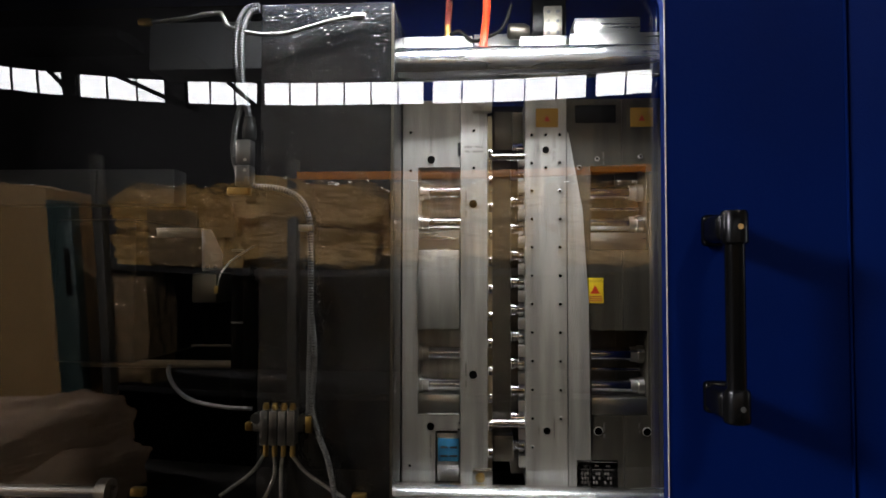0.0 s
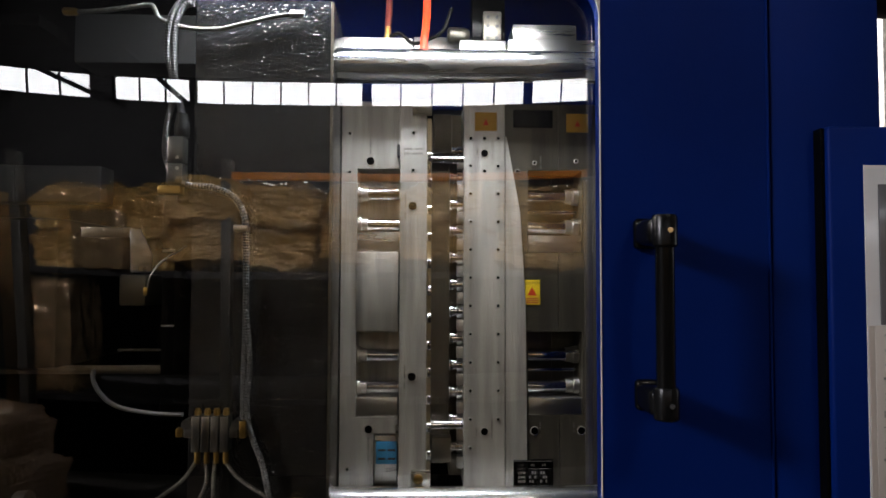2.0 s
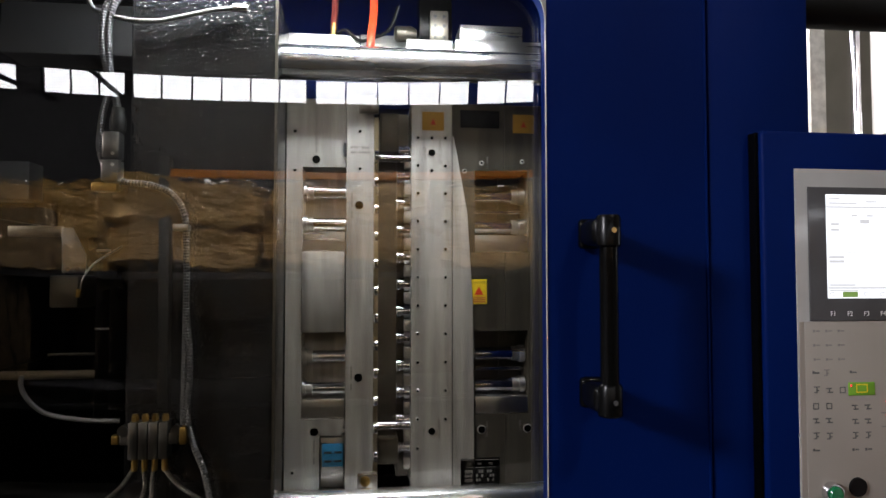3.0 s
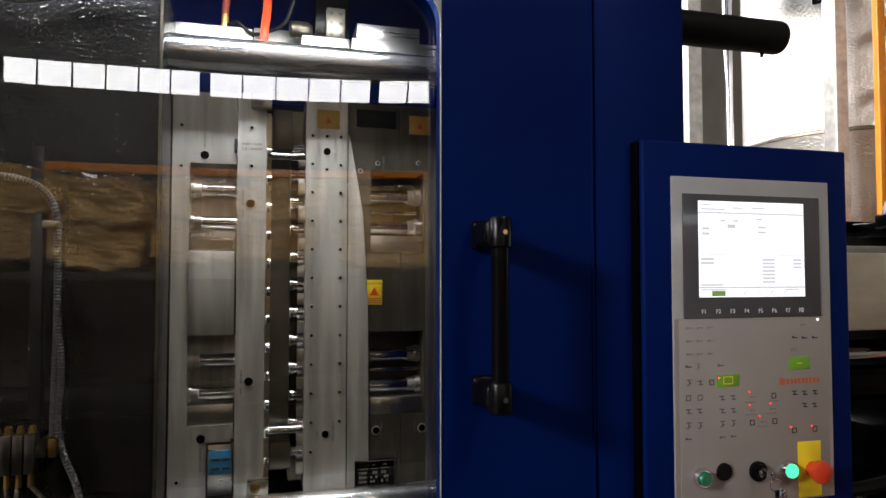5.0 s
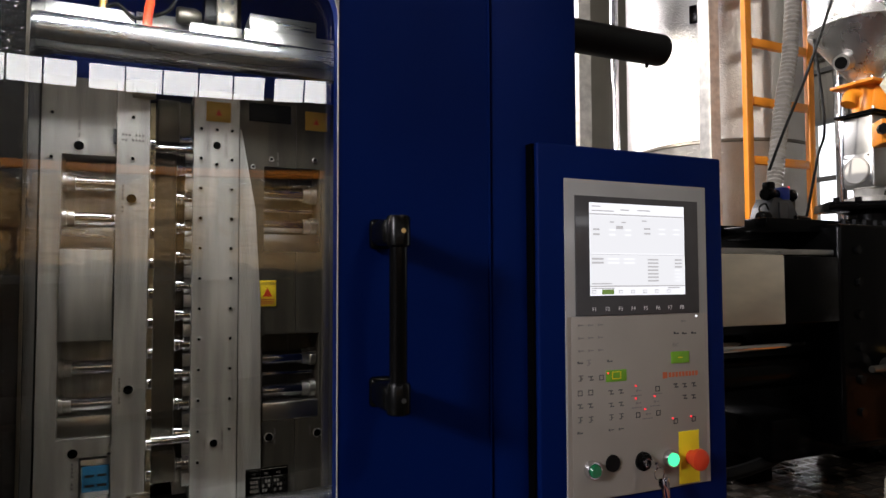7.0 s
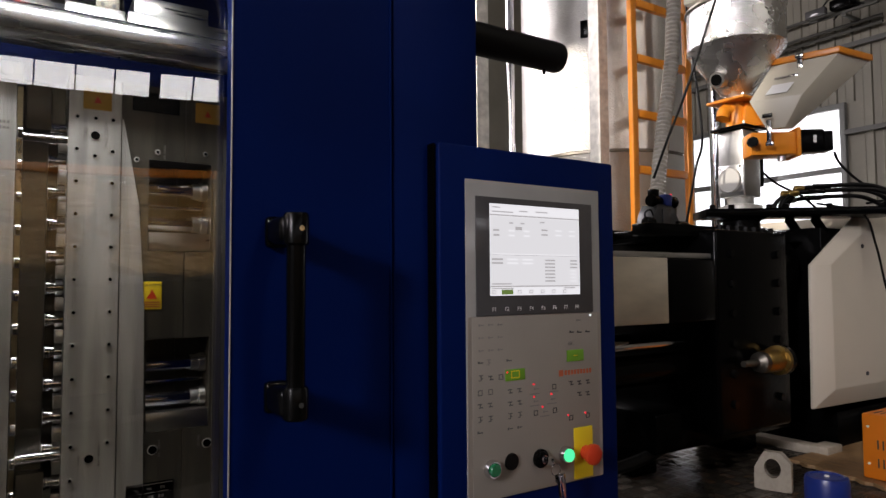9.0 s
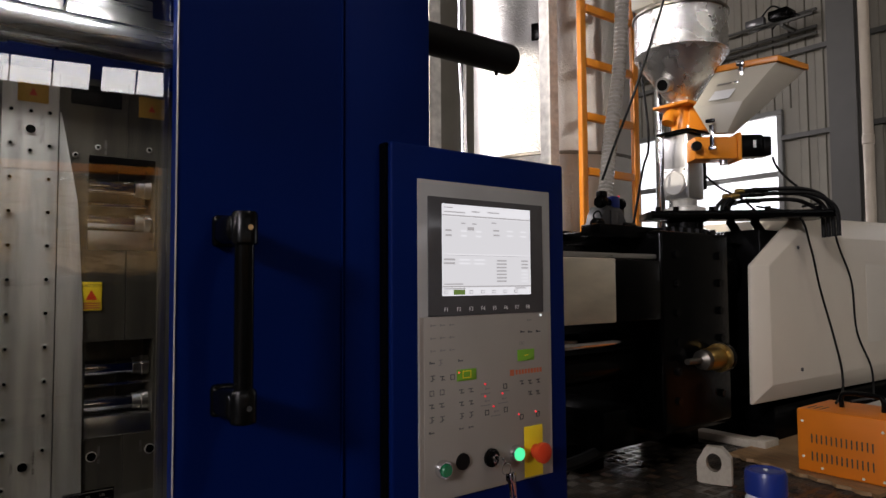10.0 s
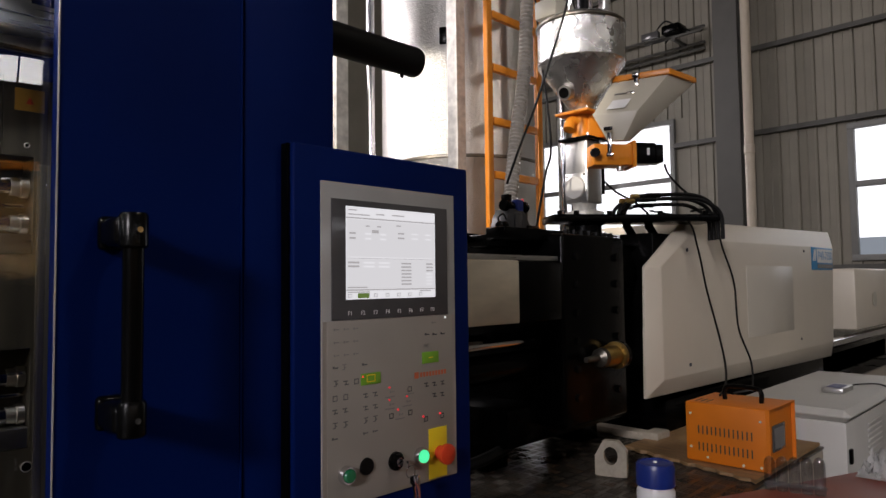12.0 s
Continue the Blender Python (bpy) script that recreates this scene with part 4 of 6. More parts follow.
# caution sticker, on the inside of the clear sheet
caution = thing("caution_sticker", (0.414, MF, 1.45), "yellow caution sticker with a red triangle, on the mould", "sticker")
CX, CZ, CY = 0.4145, 1.4685, MF + 0.003
part("sticker_sheet", bm_box(CX - 0.0155, CX + 0.0155, CY - 0.0003, CY + 0.001, CZ - 0.0235, CZ + 0.0235, 0.0002), yellow, caution)
lettering("sticker_words", "CAUTION", 0.0068, (CX, CY - 0.0005, CZ + 0.0175), ink, caution)
part("triangle", bm_prism([(CX - 0.009, CZ - 0.006), (CX + 0.009, CZ - 0.006), (CX, CZ + 0.0105)], CY - 0.0007, CY - 0.0004), red, caution)
for k in range(3):
    part("small_print", bm_box(CX - 0.0125, CX + 0.0125, CY - 0.0007, CY - 0.0004, CZ - 0.0125 - k * 0.0038, CZ - 0.0105 - k * 0.0038), red_ink, caution)

# ---- lubrication on the platen ----
PF = 1.13
grease = thing("grease_distributor", (-0.165, 1.235, 1.19), "grey four-way grease distributor with brass fittings", "distributor")
part("body", bm_box(-0.212, -0.118, 1.235 - 0.022, 1.235 - 0.004, 1.213, 1.232, 0.002), zinc, grease)
for k in range(4):
    x = -0.189 + k * 0.0165
    seg = part("segment", bm_box(x - 0.0074, x + 0.0074, 1.235 - 0.03, 1.235 - 0.002, 1.19, 1.252, 0.002), zinc, grease)
    part("top_fitting", bm_lathe([(0.0062, 1.252), (0.0062, 1.26), (0.0048, 1.261), (0.0048, 1.264)], 6, at=(x, 1.235 - 0.016, 0)), brass, seg)
    part("outlet", bm_lathe([(0.0045, 1.168), (0.0052, 1.172), (0.0052, 1.19)], 8, at=(x, 1.235 - 0.016, 0)), brass, seg)
for x in (-0.207, -0.12):
    part("eye", bm_lathe([(0.0095, -0.022), (0.0095, -0.004)], 14, "y", (x, 1.235, 1.236)), zinc, grease)
part("inlet_fitting", bm_box(-0.115, -0.104, 1.235 - 0.024, 1.235 - 0.006, 1.212, 1.242, 0.002), brass, grease)
part("inlet_fitting", bm_box(-0.226, -0.214, 1.235 - 0.022, 1.235 - 0.008, 1.214, 1.23, 0.002), brass, grease)

grease.matrix_basis = Matrix.Translation((0.203, PF, 1.5)) @ Matrix.Scale(0.935, 4) @ Matrix.Translation((-0.203, -1.235, -1.5)) @ grease.matrix_basis


def hose(name, pts, r, material, label, rib=0.0, pitch=0.006, category="hose"):
    return solid(name, bm_tube(pts, r, 9, rib, pitch), material, label, category)


def px(x, y):
    """A place on the platen's front, laid out in a grid of about 1/900 m from its upper left corner."""
    return Vector((-0.658 + x * 0.001024 + y * 0.000018, PF - 0.012, 1.989 - y * 0.000987))


hose("lubrication_hose", [px(462, 22), px(440, 28), px(424, 60), px(420, 120), px(430, 185), px(420, 235), px(416, 290), px(430, 328), px(452, 343), px(490, 347), px(525, 362), px(544, 395), px(547, 450), px(546, 560), px(543, 660), px(541, 738)], 0.0058, conduit, "grey ribbed metal conduit on the platen", 0.0013, 0.0046)
hose("lubrication_hose", [px(462, 30), px(446, 36), px(431, 75), px(431, 150), px(437, 190), px(443, 222)], 0.0062, conduit, "dark ribbed conduit above its connector", 0.0013, 0.0046)
hose("lubrication_hose", [px(540, 560) + Vector((0.008, -0.004, 0)), px(548, 640) + Vector((0.004, 0, 0)), px(547, 720), px(556, 770), px(572, 815), px(584, 882), px(588, 930)], 0.0056, conduit, "dark ribbed conduit hanging beside the distributor", 0.0013, 0.0046)
hose("braided_hose", [px(272, 48), px(320, 44), px(385, 34), px(398, 40), px(408, 58), px(450, 72), px(500, 74), px(550, 62), px(590, 51), px(626, 46)], 0.0042, braid, "pale braided grease hose across the platen", 0.0008, 0.004)
for x, y in ((262, 48), (632, 46)):
    a = px(x, y)
    solid("hose_fitting", bm_lathe([(0.0055, -0.012), (0.0068, -0.01), (0.0068, 0.008), (0.005, 0.012)], 6, "x", a), brass if x < 300 else steel_h, "small hexagonal hose fitting", "fitting")
for k, (bx, by) in enumerate(((390, 880), (440, 930), (494, 930), (600, 880))):
    top = px(467 + k * 14.5, 806)
    mid = px((467 + k * 14.5) * 0.75 + bx * 0.25, 835)
    end = px(bx, by)
    pts = [top, mid, px((467 + k * 14.5) * 0.4 + bx * 0.6, 858), end] if k in (0, 3) else [top, px(467 + k * 13, 850), end]
    hose("braided_hose", pts, 0.0037, braid, "thin braided grease hose below the distributor", 0.0011, 0.0048)
hose("braided_hose", [px(303, 655), px(303, 675), px(318, 700), px(345, 718), px(400, 728), px(445, 730)], 0.004, conduit, "thin dark hose leading to the distributor", 0.0008, 0.004)
for x, y in ((250, 876), (624, 878)):
    solid("hose_fitting", bm_box(px(x, y).x - 0.012, px(x, y).x + 0.012, PF - 0.02, PF - 0.004, px(x, y).z - 0.007, px(x, y).z + 0.007, 0.002), brass, "brass elbow fitting of a grease hose", "fitting")
conn = thing("cable_connector", px(444, 290), "grey plug connector with a dark gland", "connector")
part("gland", bm_lathe([(0.011, 0), (0.0125, 0.006), (0.0125, 0.022), (0.0095, 0.03), (0.0095, 0.04)], 14, at=px(443, 262)), rubber, conn)
part("plug_body", bm_box(px(430, 0).x, px(456, 0).x, PF - 0.03, PF - 0.004, px(0, 308).z, px(0, 264).z, 0.003), zinc, conn, "dull metal plug body")
part("socket_box", bm_box(px(430, 0).x, px(456, 0).x, PF - 0.032, PF - 0.004, px(0, 345).z, px(0, 309).z, 0.003), zinc, conn)
for y in (300, 318):
    part("screw", bm_lathe([(0.003, -0.0335), (0.003, -0.0325)], 8, "y", (px(448, 0).x, PF, px(0, y).z)), steel_h, conn)
solid("hose_fitting", bm_box(px(414, 0).x, px(452, 0).x, PF - 0.026, PF - 0.006, px(0, 360).z, px(0, 346).z, 0.003), brass, "brass hose fitting under the connector", "fitting")
clip = solid("hose_clip", bm_box(px(536, 0).x, px(558, 0).x, PF - 0.022, PF - 0.001, px(0, 422).z, px(0, 412).z, 0.001), steel_h, "small steel clip holding the conduit", "clip")

# behind the platen: toggle linkage in the dark
toggle = thing("toggle_linkage", (-0.7, 1.5, 0.9), "black painted toggle linkage of the press in shadow", "linkage")
part("rear_platen", bm_box(-1.62, -1.4, 1.235, 1.95, 0.95, 2.05, 0.01), black_cast, toggle)
part("crosshead", bm_box(-0.75, -0.56, 1.42, 1.8, 1.3, 1.62, 0.012), rubber, toggle)
part("ejector_rod", bm_lathe([(0.009, -0.7), (0.009, -0.19)], 16, "x", (0, 1.46, 1.295)), rod_paint, toggle, "dull brown painted rod")
part("thin_rod", bm_lathe([(0.003, -0.45), (0.003, -0.19)], 10, "x", (0, 1.46, 1.337)), dark_steel, toggle)
part("upper_cover", bm_box(-0.53, -0.27, 1.4, 1.5, 1.945, 2.052, 0.006), hall_dark, toggle, "dark grey painted cover box")
part("side_cover", bm_box(-0.87, -0.645, 1.4, 1.46, 1.65, 1.728, 0.004), hall_dark, toggle, "dark grey painted side cover")
part("side_cover", bm_box(-0.643, -0.466, 1.4, 1.46, 1.65, 1.727, 0.004), hall_dark, toggle, "dark grey painted side cover")
part("rear_plate", bm_box(-0.26, -0.2285, 1.2, 1.24, 1.25, 1.66, 0.003), black, toggle)
part("ejector_rod", bm_lathe([(0.002, -0.255), (0.002, -0.19)], 16, "x", (0, 1.19, 1.542)), steel_h, toggle)
part("ejector_rod", bm_lathe([(0.002, -0.255), (0.002, -0.19)], 16, "x", (0, 1.19, 1.409)), steel_h, toggle)
part("valve", bm_box(-0.47, -0.41, 1.5, 1.6, 1.43, 1.5, 0.006), dark_steel, toggle)
bracket = thing("sensor_bracket", (-0.35, 1.3, 1.5), "pale bent steel bracket holding a small sensor", "bracket")
part("plate", bm_prism([(px(362, 0).x, px(0, 418).z), (px(378, 0).x, px(0, 418).z), (px(399, 0).x, px(0, 462).z), (px(399, 0).x, px(0, 492).z), (px(364, 0).x, px(0, 492).z)], PF, PF + 0.005, 0.001), zinc, bracket)
part("arm", bm_box(px(280, 0).x, px(362, 0).x, PF + 0.006, PF + 0.012, px(0, 432).z, px(0, 415).z, 0.001), dark_steel, bracket)
for x in (374, 388):
    part("screw", bm_lathe([(0.004, -0.003), (0.004, 0)], 10, "y", (px(x, 0).x, PF, px(0, 486).z)), ink, bracket)
part("sensor", bm_box(px(384, 0).x, px(391, 0).x, PF + 0.003, PF + 0.009, px(0, 532).z, px(0, 518).z, 0.001), brass, bracket)
part("lead", bm_tube([px(388, 518), px(392, 500), px(410, 475), px(450, 448)], 0.0014, 6), zinc, bracket)
solid("cable_tray", bm_box(-1.4, -0.545, 1.3, 1.42, 1.985, 2.01, 0.003), black, "black cable tray above the linkage", "tray")

# above the mould
top = thing("top_valve_block", (0.45, 1.3, 1.9), "milled aluminium valve block above the tie bar", "valve block")
part("block", bm_box(0.384, 0.511, 1.29, 1.36, 1.968, 2.0, 0.002), steel_h, top)
part("base_bar", bm_box(0.374, 0.56, 1.285, 1.38, 1.909, 1.9675, 0.001), steel_h, top)
part("base_bar", bm_box(0.278, 0.369, 1.285, 1.38, 1.909, 1.9645, 0.001), steel_h, top)
robot = thing("take_out_block", (0.32, 1.3, 1.93), "dark valve island with fittings above the mould", "valve")
part("body", bm_box(0.305, 0.372, 1.32, 1.38, 1.968, 2.1, 0.003), black, robot)
part("lower_body", bm_box(0.326, 0.362, 1.3, 1.3195, 1.966, 2.03, 0.002), dark_steel, robot)
for x in (0.335, 0.353):
    for z in (1.975, 1.998, 2.017):
        part("screw", bm_lathe([(0.0035, -0.003), (0.0035, 0)], 10, "y", (x, 1.3, z)), ink, robot)
part("valve_body", bm_lathe([(0.012, 0.255), (0.016, 0.26), (0.016, 0.29), (0.01, 0.3)], 14, "x", (0, 1.33, 1.99)), dark_steel, robot)
hose("red_hose", [(0.212, 1.29, 2.2), (0.213, 1.29, 2.03), (0.208, 1.27, 1.96), (0.203, 1.262, 1.905)], 0.008, red, "red rubber water hose above the mould", category="hose")
hose("red_hose", [(0.135, 1.34, 2.2), (0.136, 1.34, 2.06), (0.134, 1.33, 2.0)], 0.007, red_dark, "dark red rubber hose with a brass end", category="hose")
solid("hose_fitting", bm_lathe([(0.009, 1.94), (0.009, 1.985), (0.0065, 1.987), (0.0065, 2.005)], 10, at=(0.134, 1.33, 0)), brass, "brass hose end above the mould", "fitting")
hose("black_cable", [(0.14, 1.3, 1.975), (0.16, 1.29, 1.978), (0.185, 1.28, 1.955), (0.215, 1.28, 1.962), (0.245, 1.29, 1.985), (0.262, 1.29, 2.03)], 0.0035, rubber, "thin black cable beside the red hose", category="cable")
solid("top_plate", bm_box(0.045, 0.185, 1.285, 1.4, 1.91, 1.967, 0.001), steel_h, "bright milled plate on top of the mould", "plate")
solid("top_rail", bm_box(0.187, 0.3, 1.385, 1.43, 1.92, 2.006, 0.001), steel_h, "bright guide strip above the mould", "rail")
solid("rear_beam", bm_box(-0.1, 0.7, 1.7, 1.76, 1.93, 2.3, 0.004), blue, "navy blue cross beam above the mould", "beam")

strip = thing("work_light", (0.1, 1.085, 2.052), "slim white strip light inside the door above the window", "lamp")
part("housing", bm_box(-0.24, 0.44, 1.06, 1.11, 2.052, 2.068, 0.002), alu_plain, strip)
for x in (-0.2, 0.38):
    part("bracket", bm_box(x, x + 0.02, 1.06, 1.063, 2.0685, 2.165), steel_h, strip)

# ---- injection unit ----
BASE = 0.82
base = thing("injection_bed", (3, 1.6, 0), "grey machine base with a dark worn tread plate top", "machine bed")
part("base_body", bm_box(0.95, 3.2, 0.86, 2.4, 0.0, BASE - 0.012, 0.01), base_paint, base)
part("base_body", bm_box(3.202, 7.2, 1.27, 2.4, 0.0, BASE - 0.012, 0.01), base_paint, base)
part("tread_plate", bm_box(0.95, 3.2, 0.858, 2.4, BASE - 0.0115, BASE - 0.003), tread, base, "dark oily steel tread plate")
part("tread_plate", bm_box(3.202, 7.2, 1.268, 2.4, BASE - 0.0115, BASE - 0.003), tread, base)


def tread_bars(x0, x1, y0, y1, cell):
    """The raised bars of the plate: five short ribs a cell, turned by turns."""
    verts, faces = [], []
    for i in range(int((x1 - x0) / cell)):
        for j in range(int((y1 - y0) / cell)):
            cx, cy = x0 + (i + 0.5) * cell, y0 + (j + 0.5) * cell
            for k in range(4):
                o = (k - 1.5) * cell * 0.21
                w, l, h = cell * 0.055, cell * 0.4, 0.0028
                if (i + j) % 2:
                    w, l = l, w
                    ox, oy = 0, o
                else:
                    ox, oy = o, 0
                z = BASE - 0.003
                n = len(verts)
                for f, zz in ((1.0, z), (0.6, z + h)):
                    verts += [(cx + ox - w * f, cy + oy - l * f, zz), (cx + ox + w * f, cy + oy - l * f, zz), (cx + ox + w * f, cy + oy + l * f, zz), (cx + ox - w * f, cy + oy + l * f, zz)]
                faces += [(n + 4, n + 5, n + 6, n + 7)] + [(n + a, n + (a + 1) % 4, n + 4 + (a + 1) % 4, n + 4 + a) for a in range(4)]
    me = bpy.data.meshes.new("tread_pattern")
    me.from_pydata(verts, [], faces)
    me.materials.append(tread)
    ob = new("tread_pattern", me)
    hang(ob, base)
    return tagged(ob, kind="stuff")


tread_bars(1.0, 3.19, 0.87, 2.38, 0.055)

bm = bm_box(2.8, 2.87, 1.37, 2.3, BASE, BASE + 0.032, 0.004)
bm_box(2.79, 2.9, 1.36, 1.43, BASE, BASE + 0.04, 0.006, bm=bm)
solid("slide_rail", bm, base_paint, "pale grey painted rail bar on the tread plate", "rail")
lug = thing("lifting_lug", (2.27, 1.28, BASE), "pale painted steel lifting lug with a round eye", "lifting lug")


def lug_plate():
    """An upright plate with cut upper corners and a round eye."""
    out = [(-0.075, 0), (0.075, 0), (0.075, 0.075), (0.035, 0.135), (-0.035, 0.135), (-0.075, 0.1)]
    n = 24
    cz, r = 0.078, 0.034
    eye = [(r * math.cos(2 * math.pi * k / n), cz + r * math.sin(2 * math.pi * k / n)) for k in range(n)]

    def edge(a):
        d = Vector((math.cos(a), math.sin(a)))
        best = None
        for i in range(len(out)):
            p, q = Vector(out[i]) - Vector((0, cz)), Vector(out[(i + 1) % len(out)]) - Vector((0, cz))
            e = q - p
            den = d.x * e.y - d.y * e.x
            if abs(den) > 1e-9:
                t = (p.x * e.y - p.y * e.x) / den
                u = (p.x * d.y - p.y * d.x) / den
                if t > 0 and -1e-6 <= u <= 1 + 1e-6 and (best is None or t < best):
                    best = t
        return (d.x * best, cz + d.y * best)
    rim = [edge(2 * math.pi * k / n) for k in range(n)]
    b = bmesh.new()
    lay = [[b.verts.new((-0.02 * s, p[0], p[1])) for p in ring] for s in (1, -1) for ring in (eye, rim)]
    for i in range(n):
        j = (i + 1) % n
        for q in ((lay[0][i], lay[0][j], lay[1][j], lay[1][i]), (lay[2][i], lay[2][j], lay[3][j], lay[3][i]), (lay[0][i], lay[0][j], lay[2][j], lay[2][i]), (lay[1][i], lay[1][j], lay[3][j], lay[3][i])):
            b.faces.new(q)
    return b


ob = part("lug", lug_plate(), base_paint, lug)
ob.matrix_parent_inverse = Matrix.Identity(4)
lug.matrix_basis = pose(2.27, 1.265, BASE, 0, 0, 20) @ Matrix.Diagonal((0.75, 0.72, 0.9, 1))

# black injection carriage
carriage = thing("injection_carriage", (2.4, 1.6, BASE), "black painted injection carriage with bolts and hoses", "injection unit")
part("front_block", bm_box(2.14, 2.56, 1.36, 1.86, 0.98, 1.66, 0.012, 3), black, carriage)
part("lower_block", bm_box(1.95, 2.72, 1.46, 1.9, 0.93, 1.06, 0.01), black, carriage)
for x in (2.0, 2.6):
    part("slide_foot", bm_box(x, x + 0.12, 1.6, 1.8, BASE, 0.9295, 0.006), black, carriage)
part("side_cylinder", bm_lathe([(0.05, 1.3), (0.05, 2.3)], 24, "x", (0, 1.5, 1.2)), black, carriage)
part("side_cylinder", bm_lathe([(0.035, 1.25), (0.035, 2.2)], 24, "x", (0, 1.75, 1.26)), black, carriage)
part("piston_rod", bm_lathe([(0.018, 1.2), (0.018, 2.1)], 20, "x", (0, 1.47, 1.285)), chrome, carriage, "bright piston rod")
part("barrel_cover", bm_box(1.4, 1.9, 1.36, 1.78, 1.36, 1.56, 0.004), cream_steel, carriage, "dull brushed steel barrel guard")
part("barrel_cover", bm_box(1.903, 2.138, 1.363, 1.777, 1.36, 1.557, 0.004), black, carriage)
part("cover_lip", bm_box(1.4, 2.135, 1.375, 1.77, 1.561, 1.578, 0.002), steel_h, carriage)
part("top_bar", bm_box(1.9, 2.9, 1.42, 1.5, 1.635, 1.675, 0.004), black, carriage)
part("top_bar", bm_box(1.9, 2.9, 1.7, 1.78, 1.635, 1.675, 0.004), black, carriage)
part("drum", bm_lathe([(0.16, 2.5), (0.175, 2.52), (0.175, 2.72), (0.16, 2.74)], 36, "x", (0, 1.58, 1.53)), black, carriage)
for k in range(6):
    part("bolt", bm_lathe([(0.014, 1.35), (0.014, 1.362)], 6, "y", (2.22, 0, 1.08 + 0.1 * k)), black_gloss, carriage)
    part("bolt", bm_lathe([(0.014, 1.35), (0.014, 1.362)], 6, "y", (2.49, 0, 1.08 + 0.1 * k)), black_gloss, carriage)
for k in range(7):
    part("bolt", bm_lathe([(0.01, 0), (0.01, 0.016)], 6, at=(2.2 + 0.05 * k, 1.385, 1.66)), black_gloss, carriage)
part("side_boss", bm_lathe([(0.05, 2.4555), (0.05, 2.478), (0.046, 2.482)], 24, "x", (-0.045, 1.315, 1.218)), black, carriage)
part("boss_web", bm_box(2.4135, 2.43, 1.32, 1.3595, 1.18, 1.256, 0.004), black, carriage)
flange = part("brass_bush", bm_lathe([(0.05, 2.455), (0.05, 2.44), (0.037, 2.438), (0.037, 2.36), (0.035, 2.357)], 28, "x", (-0.045, 1.315, 1.218)), brass, carriage, "brass cylinder with a bolted flange")
part("steel_face", bm_lathe([(0.035, 2.3565), (0.033, 2.335), (0.012, 2.325), (0.01, 2.25)], 28, "x", (-0.045, 1.315, 1.218)), dark_steel, flange)
for k in range(4):
    a = radians(45 + 90 * k)
    part("screw", bm_lathe([(0.006, 2.432), (0.006, 2.44)], 8, "x", (-0.045, 1.315 + 0.0435 * math.cos(a), 1.218 + 0.0435 * math.sin(a))), brass, flange)
legs = bm_box(1.72, 1.78, 1.6, 1.7, BASE, 1.2, 0.003)
part("support_leg", legs, galv, carriage)
part("cable_loop", bm_tube([(1.5, 1.6, 0.94), (1.75, 1.52, 0.9), (2.0, 1.5, 0.93), (2.2, 1.5, 1.0)], 0.02, 10), rubber, carriage)
for k in range(3):
    part("cable", bm_tube([(1.82 + 0.05 * k, 1.75, 1.3), (1.8 + 0.06 * k, 1.74, 1.1), (1.85 + 0.05 * k, 1.73, 0.98), (1.9 + 0.06 * k, 1.75, 0.83)], 0.008, 8), rubber, carriage)

cover = thing("injection_cover", (3.9, 1.4, 0.95), "cream painted injection unit cover with slanted edges", "machine cover")


def cover_shell():
    """A long hood: flat side, slanted strips above, below and at the ends."""
    f = [(2.745, 1.09), (5.09, 1.078), (5.16, 1.69), (2.985, 1.668), (2.745, 1.546)]
    o = [(2.665, 1.02), (5.18, 0.975), (5.22, 1.80), (3.04, 1.752), (2.68, 1.545)]
    b = bmesh.new()
    a = [b.verts.new((x, 1.3, z)) for x, z in f]
    c = [b.verts.new((x, 1.34, z)) for x, z in o]
    d = [b.verts.new((x, 1.352, z)) for x, z in o]
    b.faces.new(a)
    n = len(a)
    for i in range(n):
        j = (i + 1) % n
        b.faces.new((a[j], a[i], c[i], c[j]))
        b.faces.new((c[j], c[i], d[i], d[j]))
    b.faces.new(d[::-1])
    bmesh.ops.bevel(b, geom=b.edges[:], offset=0.004, segments=2, affect="EDGES", profile=0.5)
    return b


part("hood", cover_shell(), cream, cover, "cream painted sheet metal hood")
part("hood_top", bm_prism([(3.05, 1.70), (5.2, 1.74), (5.2, 1.795), (3.05, 1.748)], 1.3525, 1.95, 0.004), cream, cover)
part("inner_frame", bm_box(2.78, 5.1, 1.3525, 1.9, 1.03, 1.69, 0.006), black, cover, "black machine frame inside the hood")
part("inset_panel", bm_box(3.64, 4.33, 1.2975, 1.2995, 1.2, 1.56, 0.001), inset_paint, cover, "slightly paler flat panel")
for x, z in ((2.98, 1.62), (2.98, 1.13), (4.55, 1.655), (4.45, 1.14)):
    part("screw", bm_lathe([(0.008, 1.296), (0.008, 1.3)], 10, "y", (x, 0, z)), ink, cover)
sign = part("model_sign", bm_box(4.69, 5.13, 1.2965, 1.2995, 1.545, 1.685, 0.001), blue_label, cover, "blue and white model plate")
part("sign_field", bm_box(4.8, 5.12, 1.2955, 1.2964, 1.59, 1.675), white_ink, sign)
lettering("sign_words", "P40-75SR", 0.075, (4.965, 1.295, 1.632), blue_label, sign)
part("sign_line", bm_box(4.8, 5.12, 1.2955, 1.2964, 1.555, 1.58), ink_grey, sign)
part("sign_mark", bm_prism([(4.71, 1.6), (4.74, 1.6), (4.77, 1.67), (4.74, 1.67)], 1.2955, 1.2964), white_ink, sign)
part("sign_mark", bm_prism([(4.75, 1.6), (4.77, 1.6), (4.79, 1.67), (4.775, 1.67)], 1.2955, 1.2964), white_ink, sign)
